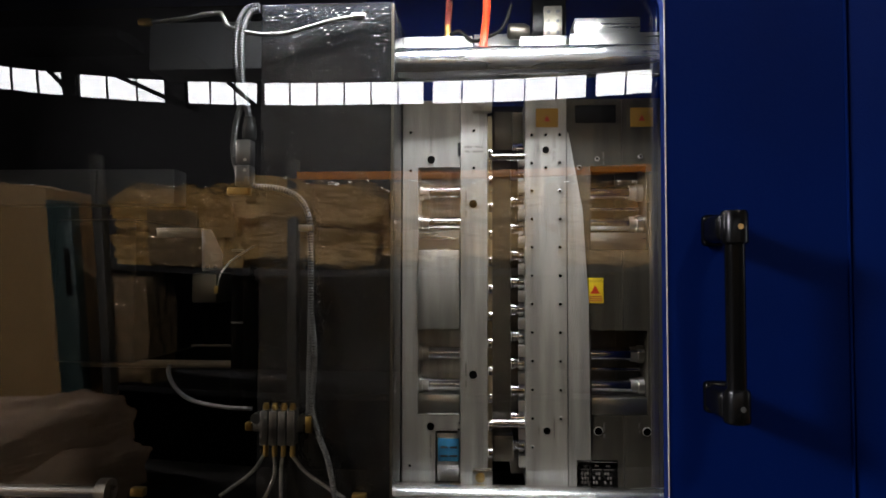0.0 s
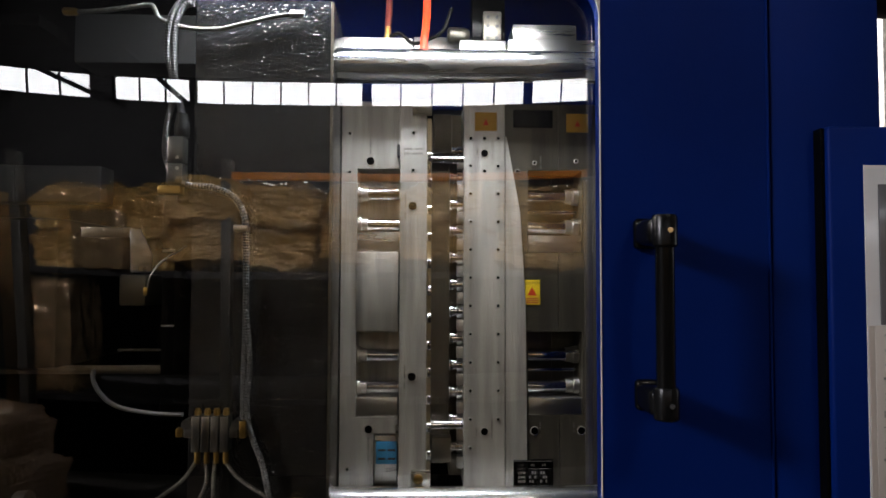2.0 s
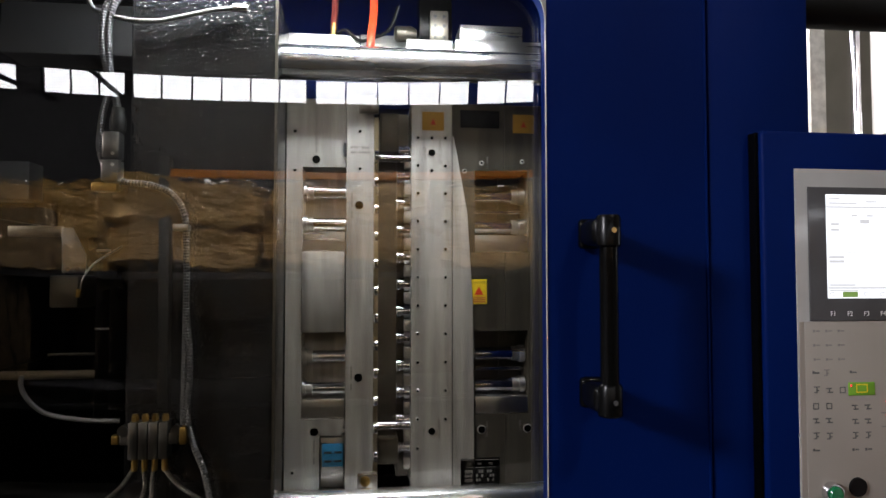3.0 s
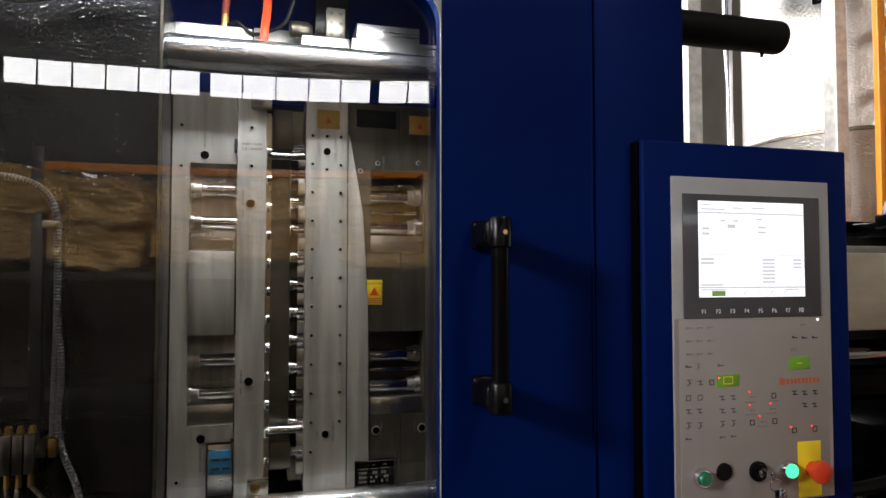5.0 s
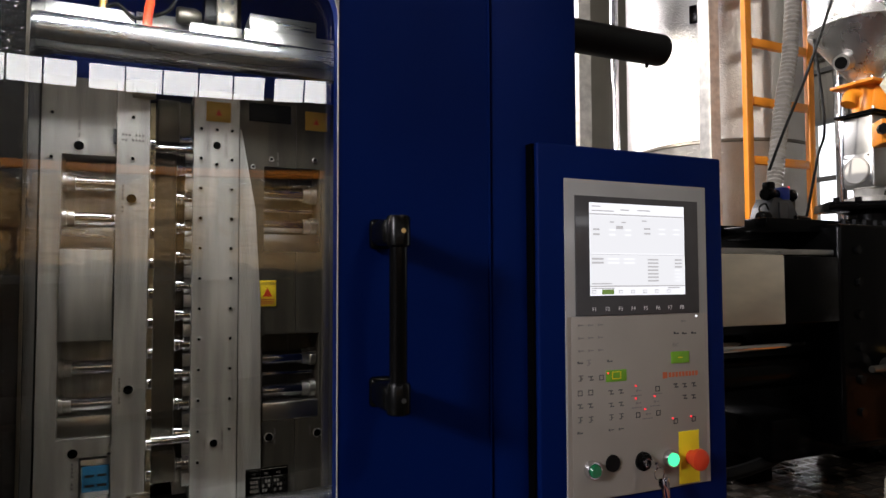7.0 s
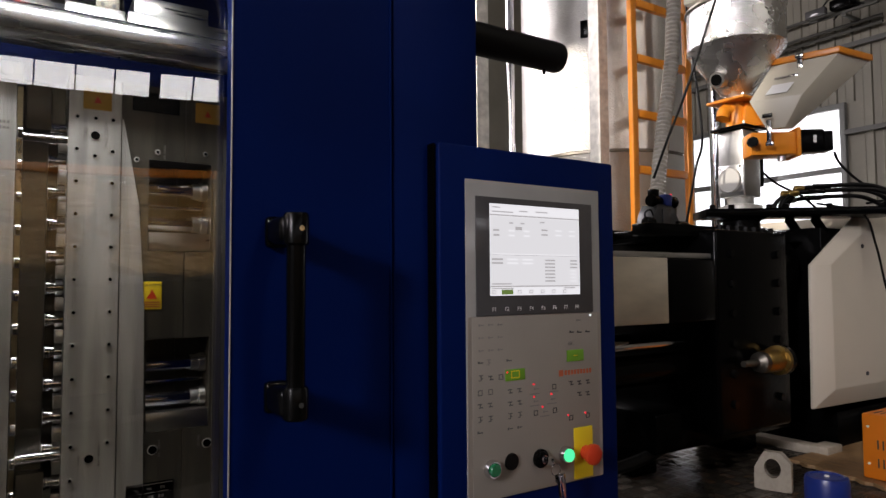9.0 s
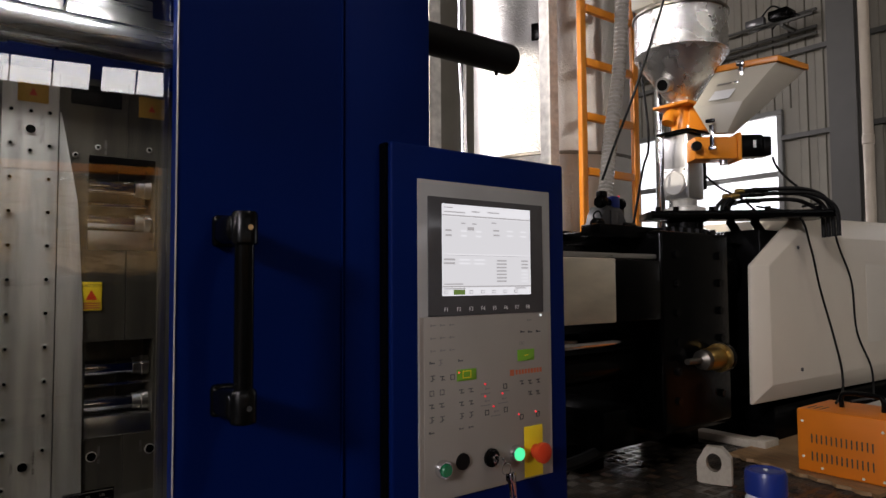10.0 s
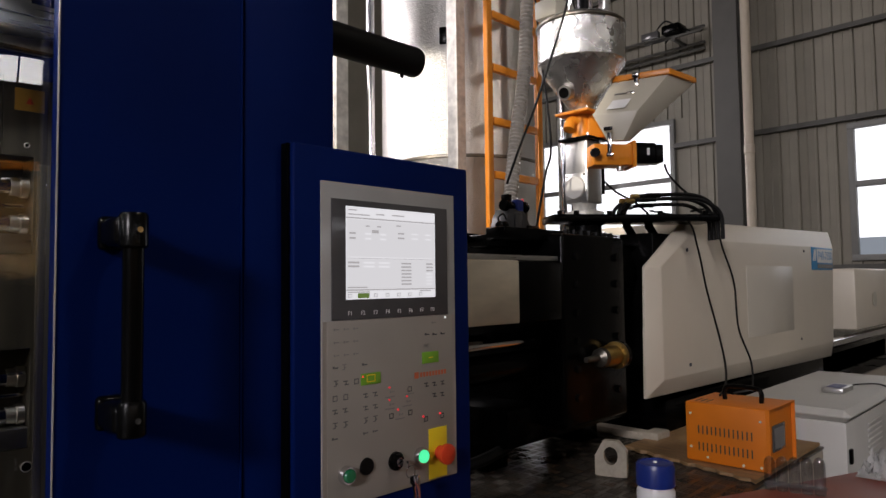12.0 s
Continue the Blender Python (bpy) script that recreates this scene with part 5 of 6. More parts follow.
part("sill", bm_box(2.95, 7.0, 1.4, 1.9, BASE + 0.002, 0.97, 0.005), black, cover)
rear_cover = thing("rear_cover", (6, 1.5, 1.1), "cream rear housing of the injection unit", "machine cover")
part("housing", bm_box(5.6, 7.2, 1.28, 1.95, 1.12, 1.56, 0.02), cream, rear_cover)
part("knob", bm_lathe([(0.06, 1.27), (0.05, 1.279)], 20, "y", (6.1, 0, 1.33)), beige, rear_cover)
part("guide_rod", bm_lathe([(0.03, 5.1), (0.03, 7.2)], 20, "x", (0, 1.34, 1.06)), chrome, rear_cover)
part("lower_frame", bm_box(5.2, 7.2, 1.4, 1.9, BASE, 1.0, 0.01), black, rear_cover)

# top plate, pipes and hopper stack on the carriage
HX, HY = 2.615, 1.572
SKEW = pose(HX, HY, 0, 0, 0, -38)


def skewed(bm):
    """Turned with the feeding rail, about the hopper's axis."""
    bmesh.ops.transform(bm, matrix=SKEW, verts=bm.verts[:])
    return bm


mount = thing("hopper_mount", (HX, HY, 1.65), "black steel rail plate under the hopper with feed throat", "mount")
part("throat", bm_lathe([(0.075, 1.63), (0.07, 1.65), (0.07, 1.72), (0.09, 1.73)], 24, at=(HX, HY, 0)), black, mount)
part("plate", skewed(bm_box(-0.16, 0.56, -0.09, 0.09, 1.735, 1.765, 0.004)), black, mount)
for x in (-0.13, -0.06, 0.08, 0.14, 0.3, 0.5):
    part("bolt", skewed(bm_lathe([(0.012, 1.765), (0.012, 1.78)], 6, at=(x, -0.075, 0))), black_gloss, mount)
for x in (0.2, 0.3):
    part("strut", skewed(bm_tube([(x, 0.05, 1.735), (x + 0.07, 0.06, 1.63)], 0.018, 10, steps=0)), black, mount)
part("strut_foot", skewed(bm_box(0.12, 0.42, 0.02, 0.12, 1.6, 1.63, 0.004)), black, mount)
water = thing("cooling_pipes", (2.95, 1.35, 1.765), "black bent cooling hoses with brass ends", "pipe")
for k in range(4):
    y, z = -0.06 + 0.035 * k, (1.828, 1.85, 1.835, 1.815)[k]
    a = 0.13 + 0.035 * (k % 2)
    part("hose", skewed(bm_tube([(a, y, 1.77), (a + 0.01, y, 1.795), (a + 0.05, y, z - 0.008), (a + 0.11, y, z), (0.4, y, z + 0.006), (0.48, y - 0.005, z), (0.535, y - 0.02, z - 0.03), (0.56, y - 0.03, 1.76), (0.565, y - 0.03, 1.7), (0.565, y - 0.03, 1.66)], 0.0085, 10)), rubber, water, "black rubber hose")
    part("hose_end", skewed(bm_lathe([(0.011, a + 0.03), (0.013, a + 0.035), (0.013, a + 0.06), (0.01, a + 0.065)], 10, "x", (0, y, z - 0.006))), brass if k < 3 else steel_h, water)
    part("hose_ferrule", skewed(bm_lathe([(0.0105, a + 0.1), (0.0105, a + 0.16)], 12, "x", (0, y, z + 0.001))), black_gloss, water)
dosing = thing("dosing_body", (HX, HY, 1.766), "cast aluminium dosing housing with a round cover", "dosing unit")
part("foot", bm_lathe([(0.08, 1.766), (0.08, 1.78), (0.045, 1.79), (0.05, 1.815)], 24, at=(HX, HY, 0)), galv, dosing)
part("housing", bm_box(HX - 0.055, HX + 0.055, HY - 0.056, HY + 0.056, 1.815, 2.078, 0.008, 3), alu_plain, dosing)
part("front_plate", bm_box(HX - 0.062, HX - 0.0555, HY - 0.052, HY + 0.052, 1.825, 1.94, 0.003), alu_plain, dosing)
part("round_cover", bm_lathe([(0.045, HX - 0.0755), (0.048, HX - 0.072), (0.048, HX - 0.0625)], 30, "x", (0, HY, 1.878)), white_box, dosing, "pale round cover disc")
for sy in (-0.044, 0.044):
    for z in (1.833, 1.93):
        part("screw", bm_lathe([(0.005, HX - 0.066), (0.005, HX - 0.062)], 8, "x", (0, HY + sy, z)), steel_h, dosing)
part("side_motor", bm_box(HX + 0.0555, HX + 0.09, HY - 0.05, HY + 0.02, 1.86, 1.98, 0.006), black, dosing)
neck = thing("feed_neck", (HX, HY, 2.08), "orange cast feed neck between two flanges", "feed neck")
part("lower_flange", bm_box(HX - 0.075, HX + 0.075, HY - 0.075, HY + 0.075, 2.0785, 2.09, 0.002), black, neck)
part("pipe", bm_lathe([(0.05, 2.09), (0.045, 2.105), (0.044, 2.16), (0.055, 2.188)], 24, at=(HX, HY, 0)), orange, neck)
part("upper_flange", bm_box(HX - 0.085, HX + 0.085, HY - 0.08, HY + 0.08, 2.1885, 2.2, 0.002), orange, neck)
part("elbow", bm_tube([(HX - 0.02, HY, 2.165), (HX - 0.05, HY + 0.02, 2.16), (HX - 0.068, HY + 0.022, 2.125)], 0.026, 14), orange, neck)
part("slide", skewed(bm_prism([(0.0, 2.09), (0.1, 2.09), (0.05, 2.18), (0.01, 2.18)], -0.06, 0.04, 0.003)), orange, neck)
for sx in (-0.065, 0.065):
    for sy in (-0.065, 0.065):
        for z in (2.2, 2.09):
            part("bolt", bm_lathe([(0.006, z), (0.006, z + 0.011)], 6, at=(HX + sx, HY + sy, 0)), steel_h, neck)
hopper = thing("hopper_dryer", (HX, HY, 2.2), "round embossed aluminium hopper dryer with a cone", "hopper")
part("cone", bm_lathe([(0.05, 2.2005), (0.052, 2.22), (0.06, 2.23), (0.178, 2.395), (0.182, 2.402)], 48, at=(HX, HY, 0)), alu, hopper, "embossed aluminium cone")
part("drum", bm_lathe([(0.182, 2.4025), (0.185, 2.406), (0.183, 2.412), (0.182, 2.56), (0.186, 2.563), (0.186, 2.575), (0.17, 2.588), (0.07, 2.61)], 48, at=(HX, HY, 0)), alu, hopper, "embossed aluminium drum")
part("lid_band", bm_lathe([(0.1865, 2.561), (0.1895, 2.564), (0.1895, 2.572), (0.1865, 2.575)], 48, at=(HX, HY, 0)), dark_steel, hopper)
part("stack", bm_lathe([(0.055, 2.61), (0.055, 3.2)], 24, at=(HX, HY, 0)), chrome, hopper, "bright steel pipe on the lid")
part("blower", bm_box(HX - 0.15, HX - 0.06, HY + 0.02, HY + 0.13, 2.6, 2.68, 0.01), beige, hopper)
part("blower_pipe", bm_lathe([(0.025, 2.6), (0.025, 3.2)], 16, at=(HX + 0.05, HY - 0.09, 0)), steel_h, hopper)
d = Vector((-0.95, -0.1, -0.25)).normalized()
c0 = Vector((HX - 0.06, HY + 0.01, 2.285))
part("sight_glass", bm_tube([c0, c0 + d * 0.07], 0.03, 20, steps=0), steel_h, hopper, "round sight glass with a steel ring")
part("sight_pane", bm_tube([c0 + d * 0.0705, c0 + d * 0.073], 0.022, 20, steps=0), black_gloss, hopper)

side_hopper = thing("side_hopper", (2.9, 1.55, 2.1), "beige slanted side hopper with an orange lid", "hopper")


def frustum(bot, topp, z0, z1):
    b = bmesh.new()
    lo = [b.verts.new((x, y, z0)) for x, y in bot]
    hi = [b.verts.new((x, y, z1)) for x, y in topp]
    b.faces.new(lo[::-1])
    b.faces.new(hi)
    for i in range(4):
        j = (i + 1) % 4
        b.faces.new((lo[i], lo[j], hi[j], hi[i]))
    bmesh.ops.recalc_face_normals(b, faces=b.faces[:])
    bmesh.ops.bevel(b, geom=b.edges[:], offset=0.003, segments=2, affect="EDGES", profile=0.5)
    return b


def bin_shell():
    """The bin: a slanted front, a kink where it turns to the outlet, and one straight back."""
    rim = [(2.786, 1.526, 2.36), (2.855, 1.3, 2.36), (3.062, 1.281, 2.36), (2.993, 1.507, 2.36)]
    kink = [(2.643, 1.54, 2.195), (2.71, 1.365, 2.194)]
    out = [(2.66, 1.482, 2.078), (2.69, 1.425, 2.075), (2.735, 1.42, 2.075), (2.705, 1.477, 2.078)]
    b = bmesh.new()
    l, n, r, f, ml, mr, p, q, qb, pb_ = [b.verts.new(c) for c in rim + kink + out]
    for face in ((l, n, mr, ml), (ml, mr, q, p), (n, r, qb, mr), (mr, qb, q), (r, f, pb_, qb), (f, l, ml, pb_), (ml, p, pb_), (l, f, r, n), (p, q, qb, pb_)):
        b.faces.new(face)
    bmesh.ops.recalc_face_normals(b, faces=b.faces[:])
    bmesh.ops.bevel(b, geom=b.edges[:], offset=0.002, segments=2, affect="EDGES", profile=0.5)
    return b


NEAR = Matrix.Translation((0.224, 0.033, 1.49)) @ Matrix.Scale(0.955, 4) @ Matrix.Translation((-0.224, -0.033, -1.49))


def nearer(bm):
    """Bin and feeder stand a little in front of the hopper's axis."""
    bmesh.ops.transform(bm, matrix=NEAR, verts=bm.verts[:])
    return bm


def slab(centre, u, v, w, h, d, bevel=0.0):
    """A small block whose width runs along u and height along v."""
    u, v = Vector(u).normalized(), Vector(v).normalized()
    n = u.cross(v).normalized()
    b = bm_box(-w / 2, w / 2, -d / 2, d / 2, -h / 2, h / 2, bevel)
    m = Matrix((u, n, v)).transposed().to_4x4()
    m.translation = centre
    bmesh.ops.transform(b, matrix=m, verts=b.verts[:])
    return b


part("bin", nearer(bin_shell()), beige, side_hopper, "beige painted sheet metal bin")
LID = [(2.778, 1.534), (2.85, 1.291), (3.072, 1.272), (3.0, 1.515)]
part("lid", nearer(frustum(LID, LID, 2.361, 2.386)), orange, side_hopper, "orange lid")
ALONG, RISE = (0.069, -0.226, 0), (0.143, -0.04, 0.165)
latch = part("latch", nearer(slab((2.8, 1.418, 2.335), ALONG, (0.03, -0.01, 1), 0.02, 0.095, 0.012, 0.003)), chrome, side_hopper, "chrome toggle latch")
part("latch_hook", nearer(slab((2.792, 1.416, 2.372), ALONG, (0, 0, 1), 0.03, 0.02, 0.012, 0.003)), chrome, latch)
part("latch_foot", nearer(slab((2.768, 1.427, 2.29), ALONG, (0, 0, 1), 0.032, 0.014, 0.012, 0.003)), chrome, latch)
latch = part("latch", nearer(slab((2.638, 1.458, 2.055), ALONG, (0.0, 0.0, 1), 0.018, 0.1, 0.012, 0.003)), chrome, side_hopper, "chrome toggle latch")
part("latch_hook", nearer(slab((2.635, 1.462, 2.122), ALONG, (0, 0, 1), 0.036, 0.016, 0.01, 0.003)), black_gloss, latch)
part("latch_foot", nearer(slab((2.636, 1.456, 2.012), ALONG, (0, 0, 1), 0.03, 0.016, 0.01, 0.003)), chrome, latch)
part("paper_label", nearer(slab((2.7, 1.447, 2.234), ALONG, RISE, 0.078, 0.058, 0.002)), white_ink, side_hopper, "white paper label")
part("printed_mark", nearer(slab((2.745, 1.463, 2.29), ALONG, RISE, 0.05, 0.01, 0.001)), ink_grey, side_hopper)
def fed(bm):
    bmesh.ops.transform(skewed(bm), matrix=Matrix.Translation((-0.018, 0.018, 0)), verts=bm.verts[:])
    return nearer(bm)


feeder = thing("screw_feeder", (2.7, 1.45, 2.0), "orange screw feeder with a black servo motor", "feeder")
part("trough", fed(bm_box(0.055, 0.225, -0.05, 0.05, 1.975, 2.065, 0.006)), orange, feeder)
part("flange", fed(bm_box(0.2255, 0.24, -0.058, 0.058, 1.968, 2.08, 0.003)), orange, feeder)
part("motor", fed(bm_box(0.2405, 0.335, -0.045, 0.045, 1.985, 2.075, 0.01, 3)), black, feeder, "black servo motor")
part("motor_end", fed(bm_box(0.336, 0.368, -0.04, 0.04, 1.99, 2.068, 0.006)), black_gloss, feeder)
part("motor_label", fed(bm_box(0.29, 0.302, -0.0468, -0.0456, 2.02, 2.05)), white_ink, feeder)
part("knob", fed(bm_lathe([(0.02, -0.09), (0.02, -0.072), (0.009, -0.07), (0.009, -0.0505)], 8, "y", (0.05, 0, 2.02))), black_gloss, feeder)
part("drain", fed(bm_lathe([(0.015, 1.955), (0.015, 1.9745)], 12, at=(0.18, -0.02, 0))), steel_h, feeder)
part("coupling", bm_box(HX + 0.01, HX + 0.05, HY - 0.12, HY - 0.0565, 1.99, 2.05, 0.004), orange, feeder)


def cable(pts, r=0.006, label="thin black cable hanging in the air"):
    return solid("cable", bm_tube(pts, r, 8), rubber, label, "cable")


cable([(2.9, 1.35, 1.99), (2.91, 1.34, 1.95), (2.96, 1.32, 1.9), (3.03, 1.3, 1.86)], 0.005)
cable([(2.7, 1.53, 1.92), (2.76, 1.5, 1.87), (2.84, 1.46, 1.83), (2.9, 1.43, 1.78)], 0.005)

# valve block on the carriage
valve = thing("hydraulic_valve", (2.1, 1.6, 1.66), "dark hydraulic valve stack on the carriage", "valve")
part("manifold", bm_box(1.93, 2.3, 1.5, 1.72, 1.62, 1.68, 0.006), black, valve)
part("valve_body", bm_prism([(2.02, 1.682), (2.25, 1.682), (2.23, 1.74), (2.19, 1.8), (2.17, 1.812), (2.08, 1.812), (2.05, 1.77)], 1.56, 1.66, 0.004), valve_grey, valve, "dark grey cast valve body")
part("body_plate", bm_box(2.1, 2.16, 1.5505, 1.5595, 1.70, 1.79, 0.003), dark_bezel, valve)
part("solenoid", bm_lathe([(0.026, 2.05), (0.03, 2.06), (0.03, 2.1), (0.024, 2.11), (0.024, 2.18), (0.03, 2.19), (0.03, 2.23), (0.024, 2.24)], 16, "x", (0, 1.59, 1.83)), black, valve)
part("plug", bm_box(2.06, 2.1, 1.57, 1.61, 1.855, 1.885, 0.004), black_gloss, valve)
part("coil", bm_box(2.125, 2.175, 1.555, 1.625, 1.805, 1.862, 0.005), cap_blue, valve, "blue solenoid coil")
part("led", bm_lathe([(0.005, 1.858), (0.005, 1.872)], 8, at=(2.21, 1.59, 0)), led_red, valve)
part("lead", bm_tube([(2.03, 1.58, 1.72), (1.99, 1.57, 1.76), (2.02, 1.56, 1.78), (2.06, 1.57, 1.74)], 0.004, 8), rubber, valve)
part("relief_valve", bm_lathe([(0.012, 1.76), (0.016, 1.775), (0.016, 1.81), (0.008, 1.82)], 12, at=(2.24, 1.6, 0)), dark_steel, valve)
part("solenoid", bm_lathe([(0.022, 1.98), (0.026, 1.99), (0.026, 2.03)], 16, "x", (0, 1.56, 1.72)), black_gloss, valve)
part("solenoid", bm_lathe([(0.022, 2.2), (0.026, 2.21), (0.026, 2.28), (0.015, 2.285), (0.015, 2.31)], 16, "x", (0, 1.56, 1.71)), black_gloss, valve)
part("fitting", bm_lathe([(0.025, 1.9), (0.025, 1.96)], 12, "x", (0, 1.55, 1.665)), black_gloss, valve)
valve.matrix_basis = Matrix.Translation((2.18, 1.6, 1.62)) @ Matrix.Scale(0.74, 4) @ Matrix.Translation((-2.155, -1.6, -1.62)) @ valve.matrix_basis
cable([(2.44, 1.43, 2.9), (2.38, 1.474, 2.595), (2.34, 1.503, 2.434), (2.28, 1.56, 2.189), (2.2, 1.584, 2.005), (2.12, 1.585, 1.856)], 0.005, "black cable coming down to the valve stack")
cable([(2.6, 1.85, 3.3), (2.5, 1.7, 2.5), (2.4, 1.583, 2.055), (2.4, 1.614, 1.92), (2.35, 1.63, 1.69)], 0.005, "black cable coming down behind the hopper")

canister = thing("white_canister", (2.94, 2.25, BASE), "white plastic canister standing behind the carriage", "canister")
part("body", bm_box(2.85, 3.03, 2.2, 2.35, BASE, 0.98, 0.015, 3), white_plastic, canister)
part("cap", bm_lathe([(0.025, 0.98), (0.025, 1.005)], 16, at=(2.9, 2.27, 0)), cap_blue, canister)

# ---- dryer tank and ladder ----
TX, TY = 3.73, 3.32
tank = thing("dryer_tank", (TX, TY, 0), "big round embossed aluminium dryer tank", "tank")
part("shell", bm_lathe([(0.35, 1.0), (0.58, 1.5), (0.58, 2.3), (0.583, 2.305), (0.583, 2.315), (0.58, 2.32), (0.58, 4.6)], 72, at=(TX, TY, 0)), alu_tank, tank, "embossed aluminium shell")
part("seam_band", bm_lathe([(0.5825, 2.3), (0.588, 2.304), (0.588, 2.318), (0.5825, 2.322)], 72, at=(TX, TY, 0)), dark_steel, tank)
part("foot", bm_lathe([(0.3, 0), (0.3, 1.0)], 24, at=(TX, TY, 0)), galv, tank)
hd = Vector((-0.93, -0.6, 0)).normalized()
hb = bm_box(-0.032, 0.032, -0.012, 0.012, -0.055, 0.055, 0.003)
bmesh.ops.transform(hb, matrix=Matrix.Translation(Vector((TX, TY, 3.1)) + hd * 0.582) @ pose(0, 0, 0, 0, 0, math.degrees(math.atan2(hd.y, hd.x)) + 90), verts=hb.verts[:])
part("hatch", hb, black, tank, "small dark square opening")
frame_t = thing("tank_frame", (3.4, 3.0, 0), "galvanised angle steel frame round the tank", "frame")
for x, y in ((2.135, 2.62), (2.98, 2.62), (2.2, 3.9), (4.5, 3.9)):
    part("post", bm_prism([(x - 0.035, 0), (x + 0.035, 0), (x + 0.035, 4.6), (x - 0.035, 4.6)], y - 0.003, y + 0.003), galv, frame_t)
    part("post_flange", bm_box(x - 0.035, x - 0.029, y + 0.004, y + 0.075, 0, 4.6), galv, frame_t)
for z in (4.2,):
    part("cross_bar", bm_tube([(2.135, 2.63, z), (2.98, 2.63, z)], 0.03, 4, steps=0), galv, frame_t)
    part("cross_bar", bm_tube([(2.135, 2.64, z), (2.2, 3.9, z)], 0.03, 4, steps=0), galv, frame_t)
solid("steam_pipe", bm_lathe([(0.03, 0), (0.03, 4.6)], 20, at=(3.28, 3.815, 0)), chrome, "bright polished upright pipe before the tank", "pipe")
for x, y in ((4.2, 2.65), (4.32, 2.6), (4.1, 2.7)):
    solid("steam_pipe", bm_lathe([(0.03, 0.0), (0.03, 4.6)], 16, at=(x, y, 0)), chrome, "bright upright pipe beside the ladder", "pipe")
ladder = thing("ladder", (3.3, 2.5, 0), "orange painted steel ladder fixed before the tank", "ladder")
for x in (3.085, 3.56):
    part("stringer", bm_box(x - 0.024, x + 0.024, 2.485, 2.515, 0, 4.6, 0.004), orange, ladder)
for k in range(14):
    z = 0.54 + k * 0.3145
    part("rung", bm_box(3.118, 3.527, 2.485, 2.515, z - 0.022, z + 0.022, 0.003), orange, ladder)
hose("suction_hose", [(3.36, 2.38, 3.7), (3.31, 2.38, 3.2), (3.24, 2.36, 2.7), (3.13, 2.34, 2.3), (3.03, 2.3, 2.0), (2.98, 2.28, 1.8), (2.97, 2.28, 1.4), (2.97, 2.27, 0.95), (2.97, 2.27, 0.826)], 0.042, hose_clear, "pale ribbed clear suction hose beside the ladder", 0.008, 0.024)

# camera-like lamp box high on the wall
lamp = thing("wall_floodlight", (8.9, 4.2, 4.6), "small black floodlight on a wall bracket", "floodlight")
part("case", bm_box(8.5, 8.75, 3.85, 4.1, 4.78, 4.9, 0.02), black, lamp)
part("glass", bm_box(8.42, 8.5, 4.11, 4.35, 4.74, 4.83, 0.01), dark_bezel, lamp)
part("bracket", bm_box(8.6, 8.63, 3.6, 4.4, 4.735, 4.765, 0.004), girder, lamp)
part("stem", bm_box(8.6, 9.03, 3.95, 4.0, 4.70, 4.734, 0.004), girder, lamp)

for z in (4.62, 4.7, 4.92):
    solid("wall_conduit", bm_tube([(8.95, 3.7, z), (8.95, 8.9, z)], 0.022, 8, steps=0), girder, "thin grey conduit running along the gable wall", "conduit", "wall conduits")
for y, z in ((3.75, 4.77), (3.95, 4.91)):
    solid("lamp_cable", bm_tube([(8.6, y, z), (8.7, y + 0.2, z + 0.12), (8.93, y + 0.5, z + 0.05)], 0.012, 6), rubber, "black cable of the floodlight", "cable")

# ---- bench side: orange tester, cabinet, table ----
board = thing("wooden_board", (2.7, 1.0, BASE), "brown plywood board lying on the tread plate", "board")


def ragged_board():
    """A sheet whose one edge was torn off unevenly."""
    b = bmesh.new()
    edge = [(2.5 + 0.13 * k / 26 + 0.009 * math.sin(k * 1.9) + 0.006 * noise.noise((k * 0.7, 2.2, 0)), 0.87 + 0.55 * k / 26) for k in range(27)]
    poly = edge + [(3.19, 1.42), (3.19, 0.87)]
    lo = [b.verts.new((x, y, BASE + 0.001)) for x, y in poly]
    hi = [b.verts.new((x, y, BASE + 0.013)) for x, y in poly]
    b.faces.new(lo[::-1])
    b.faces.new(hi)
    for i in range(len(poly)):
        j = (i + 1) % len(poly)
        b.faces.new((lo[i], lo[j], hi[j], hi[i]))
    return b


part("sheet", ragged_board(), wood, board)
tester = thing("orange_tester", (2.72, 1.0, BASE + 0.014), "orange sheet metal tester case with slots and a handle", "tester")
X0, X1, Y0, Y1, Z0, Z1 = 2.6, 2.86, 0.855, 1.15, BASE + 0.014, 1.045
part("case", bm_box(X0, X1, Y0 + 0.012, Y1, Z0, Z1, 0.006, 3), orange_case, tester, "orange powder coated case")
part("rim", bm_box(X0 - 0.001, X0 + 0.004, Y0, Y0 + 0.013, Z0, Z1 + 0.002), orange_case, tester)
part("rim", bm_box(X1 - 0.004, X1 + 0.001, Y0, Y0 + 0.013, Z0, Z1 + 0.002), orange_case, tester)
part("rim", bm_box(X0 + 0.0045, X1 - 0.0045, Y0, Y0 + 0.013, Z1 - 0.003, Z1 + 0.002), orange_case, tester)
part("display", bm_box(X0 + 0.05, X0 + 0.17, Y0 + 0.006, Y0 + 0.0115, Z0 + 0.06, Z0 + 0.15, 0.002), dark_bezel, tester, "dark framed display")
part("display_glass", bm_box(X0 + 0.06, X0 + 0.16, Y0 + 0.0045, Y0 + 0.0058, Z0 + 0.07, Z0 + 0.14), ink_grey, tester)
slot_mesh = mesh_of("slot", bm_box(-0.0006, 0.0006, -0.0022, 0.0022, -0.015, 0.015), ink)
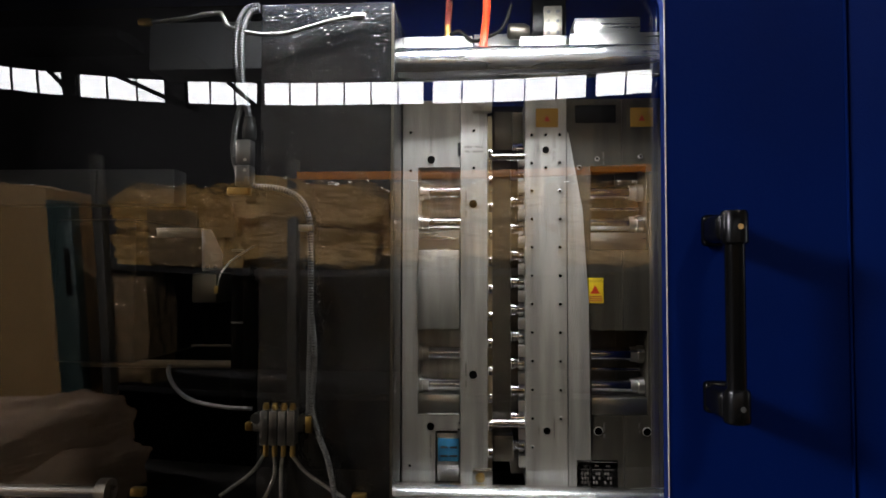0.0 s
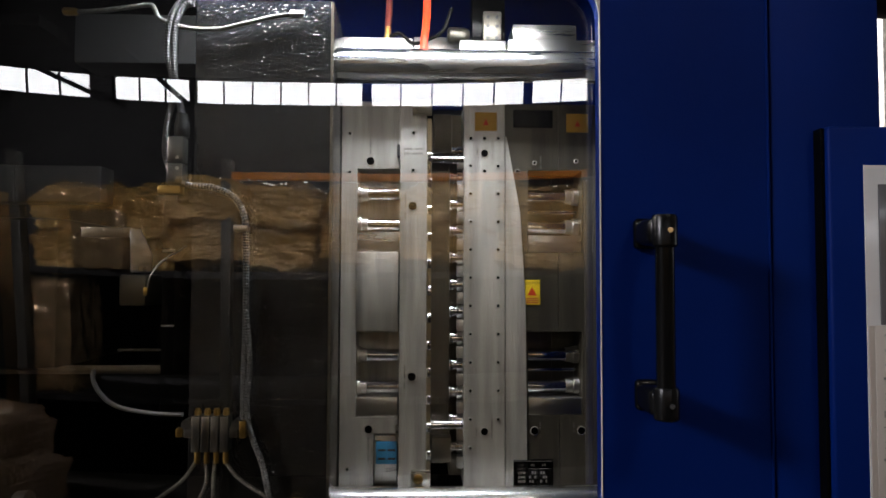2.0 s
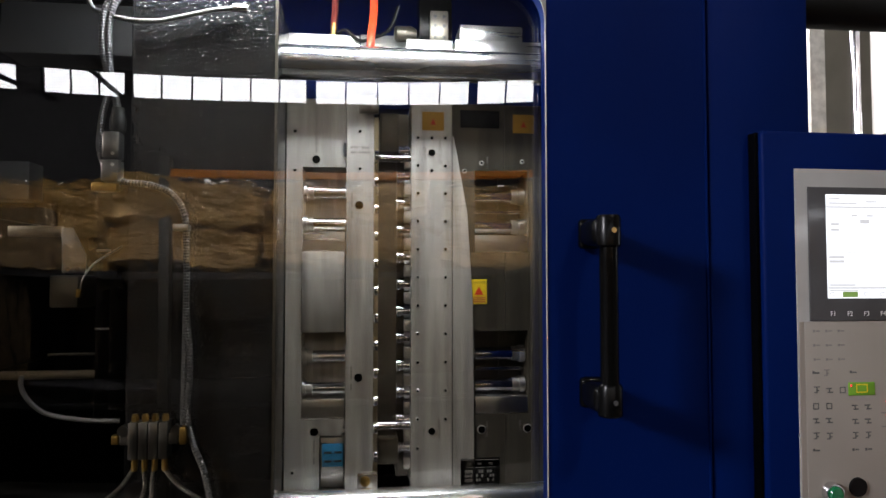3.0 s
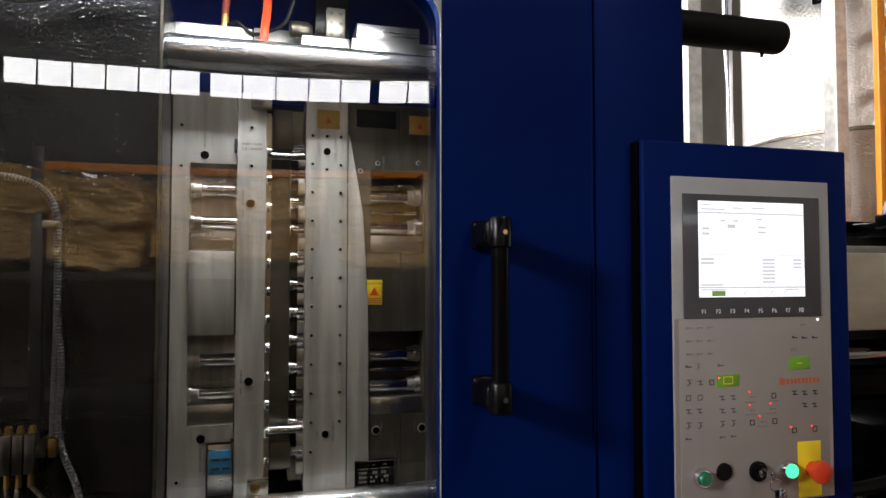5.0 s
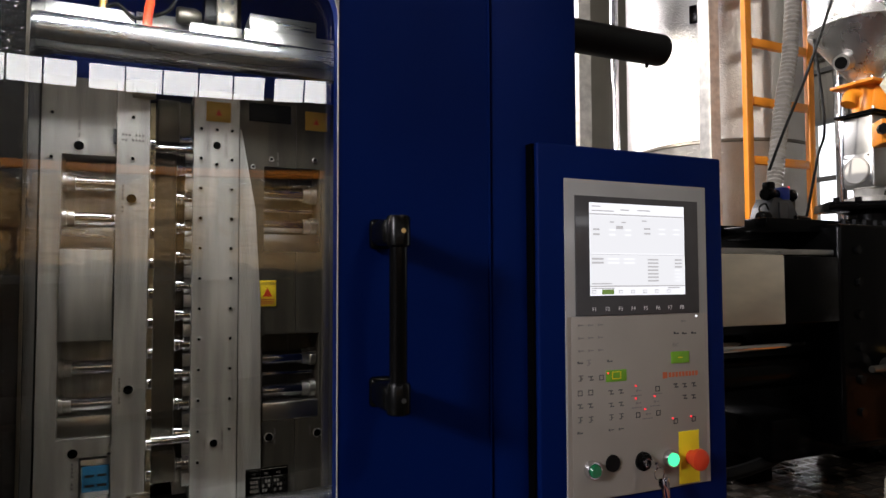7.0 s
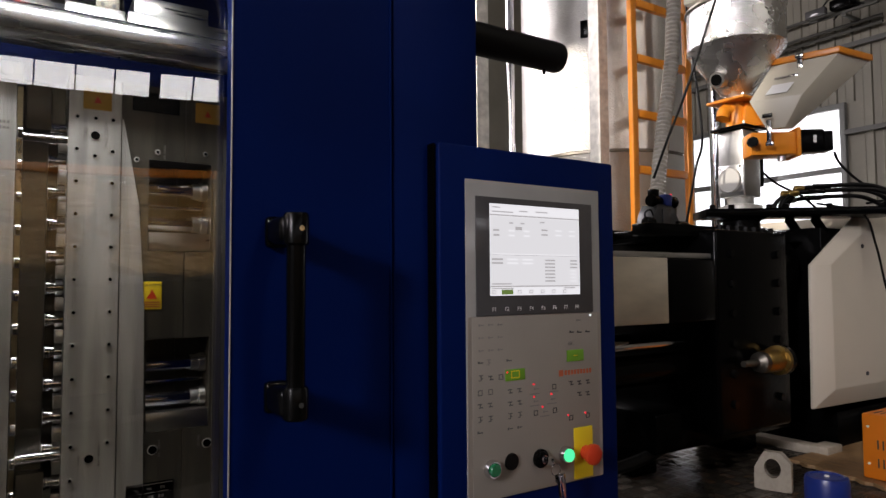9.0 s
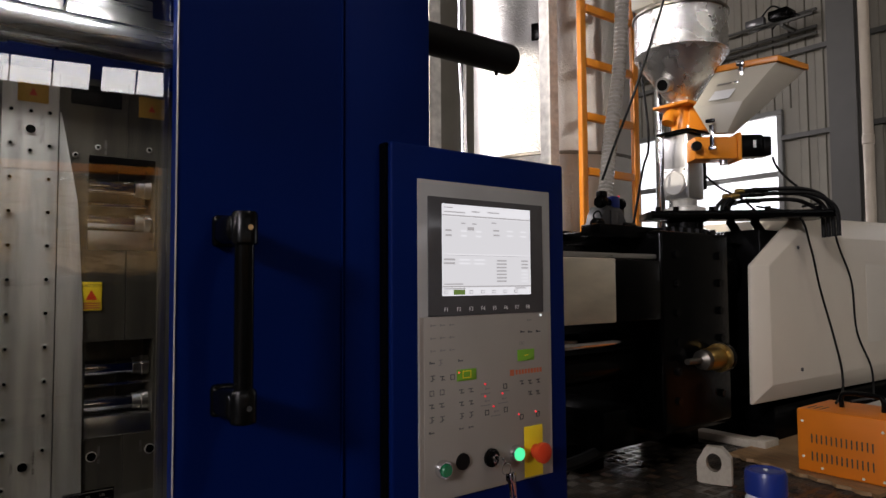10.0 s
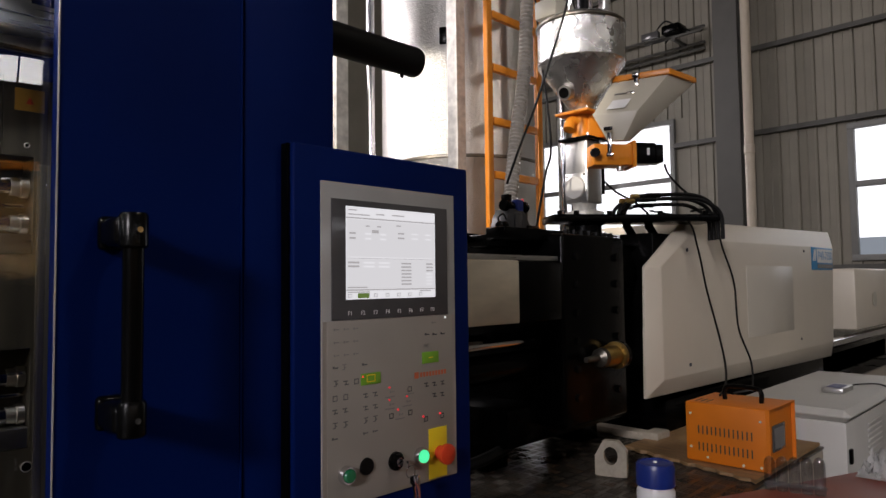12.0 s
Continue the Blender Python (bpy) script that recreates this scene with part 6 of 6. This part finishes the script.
for r in range(2):
    for k in range(13):
        piece("slot", slot_mesh, tester, Matrix.Translation((X0 - 0.0004, Y0 + 0.06 + k * 0.0155, Z0 + 0.055 + r * 0.06)))
# Screw heads are coloured white in place of the shine of bare metal.
for y, z in ((Y0 + 0.03, Z0 + 0.17), (Y1 - 0.02, Z0 + 0.17), (Y1 - 0.02, Z0 + 0.05), (Y0 + 0.03, Z0 + 0.015), (Y0 + 0.09, Z0 + 0.012), (Y1 - 0.08, Z0 + 0.02)):
    part("screw", bm_lathe([(0.0045, -0.003), (0.0045, 0)], 10, "x", (X0, y, z)), white_ink, tester)
part("handle", bm_tube([(X0 + 0.13, Y0 + 0.07, Z1 - 0.001), (X0 + 0.13, Y0 + 0.07, Z1 + 0.035), (X0 + 0.13, Y0 + 0.09, Z1 + 0.05), (X0 + 0.13, Y0 + 0.18, Z1 + 0.05), (X0 + 0.13, Y0 + 0.2, Z1 + 0.035), (X0 + 0.13, Y0 + 0.2, Z1 - 0.001)], 0.0085, 12, steps=5), black_gloss, tester, "black carrying handle")
for k in range(3):
    part("top_slot", bm_box(X0 + 0.03, X0 + 0.09, Y1 - 0.03 - k * 0.02, Y1 - 0.025 - k * 0.02, Z1 + 0.0001, Z1 + 0.001), ink, tester)
cable([(2.85, 1.4, 1.79), (2.923, 1.27, 1.743), (3.024, 1.27, 1.626), (3.097, 1.27, 1.455), (3.19, 1.262, 1.251), (3.1, 1.2, 1.13), (2.9, 1.12, 1.07), (2.77, 1.09, 1.05)], 0.0045, "thin black cable down to the orange tester")
cable([(3.03, 1.3, 1.79), (3.1, 1.26, 1.8), (3.182, 1.26, 1.77), (3.263, 1.26, 1.633), (3.379, 1.26, 1.477), (3.41, 1.258, 1.264), (3.5, 1.24, 1.1), (3.4, 1.2, 0.99), (3.1, 1.1, 1.03), (2.84, 1.07, 1.05)], 0.0045, "thin black cable over the cream cover")

cab = thing("chiller_cabinet", (3.8, 1.0, 0), "warm white sheet metal cabinet with vent slots", "cabinet")
part("body", bm_box(3.275, 4.5, 0.795, 1.24, 0.02, 0.905, 0.006, 2), white_box, cab)
part("top", bm_box(3.255, 4.52, 0.775, 1.255, 0.906, 0.956, 0.028, 1), white_box, cab)
part("latch", bm_box(3.29, 3.32, 0.783, 0.794, 0.74, 0.8, 0.003), black, cab)
vent = mesh_of("vent_slat", bm_box(-0.12, 0.12, -0.008, 0, -0.006, 0.006, 0.002), white_box)
for k in range(14):
    piece("vent_slat", vent, cab, Matrix.Translation((3.72, 0.7945, 0.85 - k * 0.024)))
gauge = thing("digital_gauge", (3.78, 0.95, 0.957), "small grey digital gauge with a blue display", "gauge")
part("case", bm_box(3.69, 3.87, 0.905, 0.995, 0.957, 0.982, 0.006), alu_plain, gauge)
part("display", bm_box(3.71, 3.83, 0.92, 0.98, 0.9825, 0.9835), cap_blue, gauge, "blue display")
cable([(3.87, 0.94, 0.968), (3.97, 0.9, 0.972), (4.05, 0.82, 0.965), (4.05, 0.76, 0.9), (3.98, 0.76, 0.6)], 0.004, "thin black cable of the gauge")

table = thing("work_table", (1.866, 0.75, 0), "small table with a red-brown top", "table")
turn = pose(1.866, 0.75, 0, 0, 0, -22)


def turned(bm):
    bmesh.ops.transform(bm, matrix=turn, verts=bm.verts[:])
    return bm


part("tabletop", turned(bm_box(-0.62, 0.95, -0.5, 0, 0.925, 0.95, 0.004)), red_table, table, "red-brown smooth table top")
for x in (-0.58, 0.91):
    for y in (-0.46, -0.04):
        part("leg", turned(bm_box(x - 0.02, x + 0.02, y - 0.02, y + 0.02, 0, 0.924, 0.003)), black, table)
can = thing("spray_can", (1.27, 0.58, 0.95), "white spray can with a dark blue cap", "spray can")
part("can", bm_lathe([(0.029, 0.951), (0.031, 0.955), (0.031, 1.14), (0.027, 1.149)], 28, at=(1.27, 0.58, 0)), white_plastic, can)
part("cap", bm_lathe([(0.0315, 1.1495), (0.0315, 1.18), (0.029, 1.186), (0.024, 1.187), (0.023, 1.185), (0.0005, 1.185)], 32, at=(1.27, 0.58, 0)), cap_blue, can, "dark blue plastic cap")
part("nozzle", bm_lathe([(0.0035, 1.1855), (0.0035, 1.1875)], 10, at=(1.27, 0.58, 0)), white_plastic, can)


def preform(x, y, h):
    t = thing("preform", (x, y, 0.95), "clear plastic bottle preform standing on the table", "preform", "preforms on the table")
    part("body", bm_lathe([(0.013, 0.951), (0.0135, 0.96), (0.0135, 0.95 + h - 0.015), (0.009, 0.95 + h - 0.004), (0.001, 0.95 + h)], 18, at=(x, y, 0)), clear, t)
    part("neck_ring", bm_lathe([(0.0136, 0.962), (0.0165, 0.964), (0.0165, 0.968), (0.0136, 0.97)], 18, at=(x, y, 0)), clear, t)


for k in range(5):
    preform(2.04 + 0.0085 * k, 0.665 - 0.0267 * k, 0.085 + 0.002 * k)


def crumpled(x0, x1, y0, y1, z0, z1, n=26):
    b = bmesh.new()
    grid = [[b.verts.new((x0 + (x1 - x0) * i / n, y0 + (y1 - y0) * j / n, z0 + (z1 - z0) * abs(noise.noise((i * 0.9, j * 0.35, 3.1))) * 1.4 * math.sin(math.pi * i / n))) for j in range(n)] for i in range(n + 1)]
    for i in range(n):
        for j in range(n - 1):
            b.faces.new((grid[i][j], grid[i + 1][j], grid[i + 1][j + 1], grid[i][j + 1]))
    return b


bag = crumpled(2.3, 2.55, 0.4, 0.54, 0.953, 1.02)
bmesh.ops.solidify(bag, geom=bag.faces[:], thickness=0.0008)
solid("plastic_bag", bag, bag_film, "crumpled clear plastic bag on the table", "bag")

# ---- the store behind the camera, seen only in the clear sheet ----
rack = thing("pallet_rack", (0.1, -1.9, 0), "orange pallet rack beam on dark posts", "rack")
part("beam", bm_box(-0.95, 1.9, -1.93, -1.88, 2.08, 2.125, 0.004), orange, rack, "orange painted beam")
for x in (-0.97, 1.92):
    part("post", bm_box(x - 0.03, x + 0.03, -1.95, -1.87, 0, 2.2, 0.004), girder, rack)


def sack(w, d, h, seed):
    """A filled sack: a bulging pillow with creases."""
    b = bmesh.new()
    bmesh.ops.create_cube(b, size=2)
    bmesh.ops.subdivide_edges(b, edges=b.edges[:], cuts=20, use_grid_fill=True)
    for v in b.verts:
        x, y, z = v.co
        f = (1 - 0.28 * abs(x) ** 4) * (1 - 0.28 * abs(y) ** 4)
        n = noise.noise(Vector((x * 1.7 + seed, y * 1.7, z * 1.7))) * 0.3 + abs(noise.noise(Vector((x * 5 + seed, y * 3, z * 4 + seed)))) * 0.2
        v.co = Vector((x * w / 2 * (1 + n * 0.3), y * d / 2 * (1 + n * 0.3), z * h / 2 * f * (1 + n))) + 0.012 * noise.noise_vector(Vector((x * 9 + seed, y * 9, z * 9)))
    return b


def sack_stack(x, y, z0, rows, w, label, material):
    t = thing("sack_stack", (x, y, z0), label, "sacks", "stacks of sacks")
    for k in range(rows):
        for j in range(2):
            m = mesh_of("sack", sack(w / 2 * 1.2, 0.95, 0.32, x * 3 + k * 1.7 + j * 5), material)
            piece("sack", m, t, pose(x + (j - 0.5) * w / 2 + 0.05 * math.sin(3 * k + x), y + 0.05 * math.sin(k * 2.1 + x), z0 + 0.15 + k * 0.24, 6 * math.sin(x * 5 + j), 8 * math.sin(k + j * 2 + x), 9 * math.cos(k * 1.3 + x)))


# Shelves take a dark colour for the shade below the sacks.
for z in (0.75, 1.52):
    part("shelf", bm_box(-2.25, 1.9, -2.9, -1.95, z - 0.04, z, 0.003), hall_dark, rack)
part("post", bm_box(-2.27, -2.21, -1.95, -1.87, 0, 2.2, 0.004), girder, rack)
# Black sheet added behind the rack, standing for the shade there.
part("shade_sheet", bm_box(-3.7, 1.88, -2.95, -2.92, 0.0, 1.47), black, rack, "added black sheet that keeps the space under the shelf dark")
sack_stack(-0.86, -2.4, 1.52, 2, 0.9, "brown sacks wrapped in clear film on a shelf", film_wrap)
sack_stack(0.12, -2.45, 1.52, 2, 0.86, "brown sacks wrapped in clear film on a shelf", film_wrap)
sack_stack(1.2, -2.38, 1.52, 2, 0.95, "brown sacks wrapped in clear film on a shelf", film_wrap)
sack_stack(-1.75, -2.45, 1.52, 2, 0.8, "brown wrapped sacks beside a teal frame", film_wrap)


def lumpy(x0, x1, y0, y1, z0, z1, amount, seed, cuts=16, crease=0.0):
    """A block with a soft, dented skin."""
    b = bmesh.new()
    bmesh.ops.create_cube(b, size=2)
    bmesh.ops.subdivide_edges(b, edges=b.edges[:], cuts=cuts, use_grid_fill=True)
    for v in b.verts:
        p = v.co.copy()
        r = 1 - 0.02 * (abs(p.x) ** 6 + abs(p.y) ** 6 + abs(p.z) ** 6)
        p *= r + amount * noise.noise(p * 2.3 + Vector((seed, 0, 0)))
        p += crease * noise.noise_vector(p * 37 + Vector((seed, 3, 1)))
        v.co = Vector(((x0 + x1) / 2 + p.x * (x1 - x0) / 2, (y0 + y1) / 2 + p.y * (y1 - y0) / 2, max(z0, (z0 + z1) / 2 + p.z * (z1 - z0) / 2)))
    return b


solid("wrapped_carton", lumpy(-3.4, -2.63, -2.7, -1.97, 0, 2.03, 0.02, 3), carton, "tall brown carton wrapped in clear film on the floor", "carton")
sack_stack(-2.14, -1.1, 0.0, 3, 0.46, "kraft paper sacks piled on the floor", kraft)
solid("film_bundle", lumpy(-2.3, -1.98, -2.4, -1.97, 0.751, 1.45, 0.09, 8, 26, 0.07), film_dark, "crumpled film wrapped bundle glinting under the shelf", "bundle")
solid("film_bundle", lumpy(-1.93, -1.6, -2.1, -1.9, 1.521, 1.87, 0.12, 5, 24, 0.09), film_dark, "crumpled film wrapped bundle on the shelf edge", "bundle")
tf = thing("teal_frame", (-2.43, -1.95, 0), "teal painted steel cabinet frame", "frame")
part("post", bm_box(-2.6, -2.43, -2.0, -1.9, 0, 1.9, 0.01), teal, tf)
part("grip", bm_box(-2.49, -2.46, -1.899, -1.88, 1.3, 1.6, 0.004), black, tf)
# wind braces before the window band
for x0, z0, x1, z1 in ((-8.9, 6.2, -6.7, 5.3), (-10.0, 6.3, -9.0, 5.3), (-6.2, 6.4, -4.6, 5.0)):
    solid("trim", bm_tube([(x0, -12.5, z0), (x1, -12.5, z1)], 0.06, 6, steps=0), hall_dark, "dark wind brace before the window band", "brace", kind="structure")
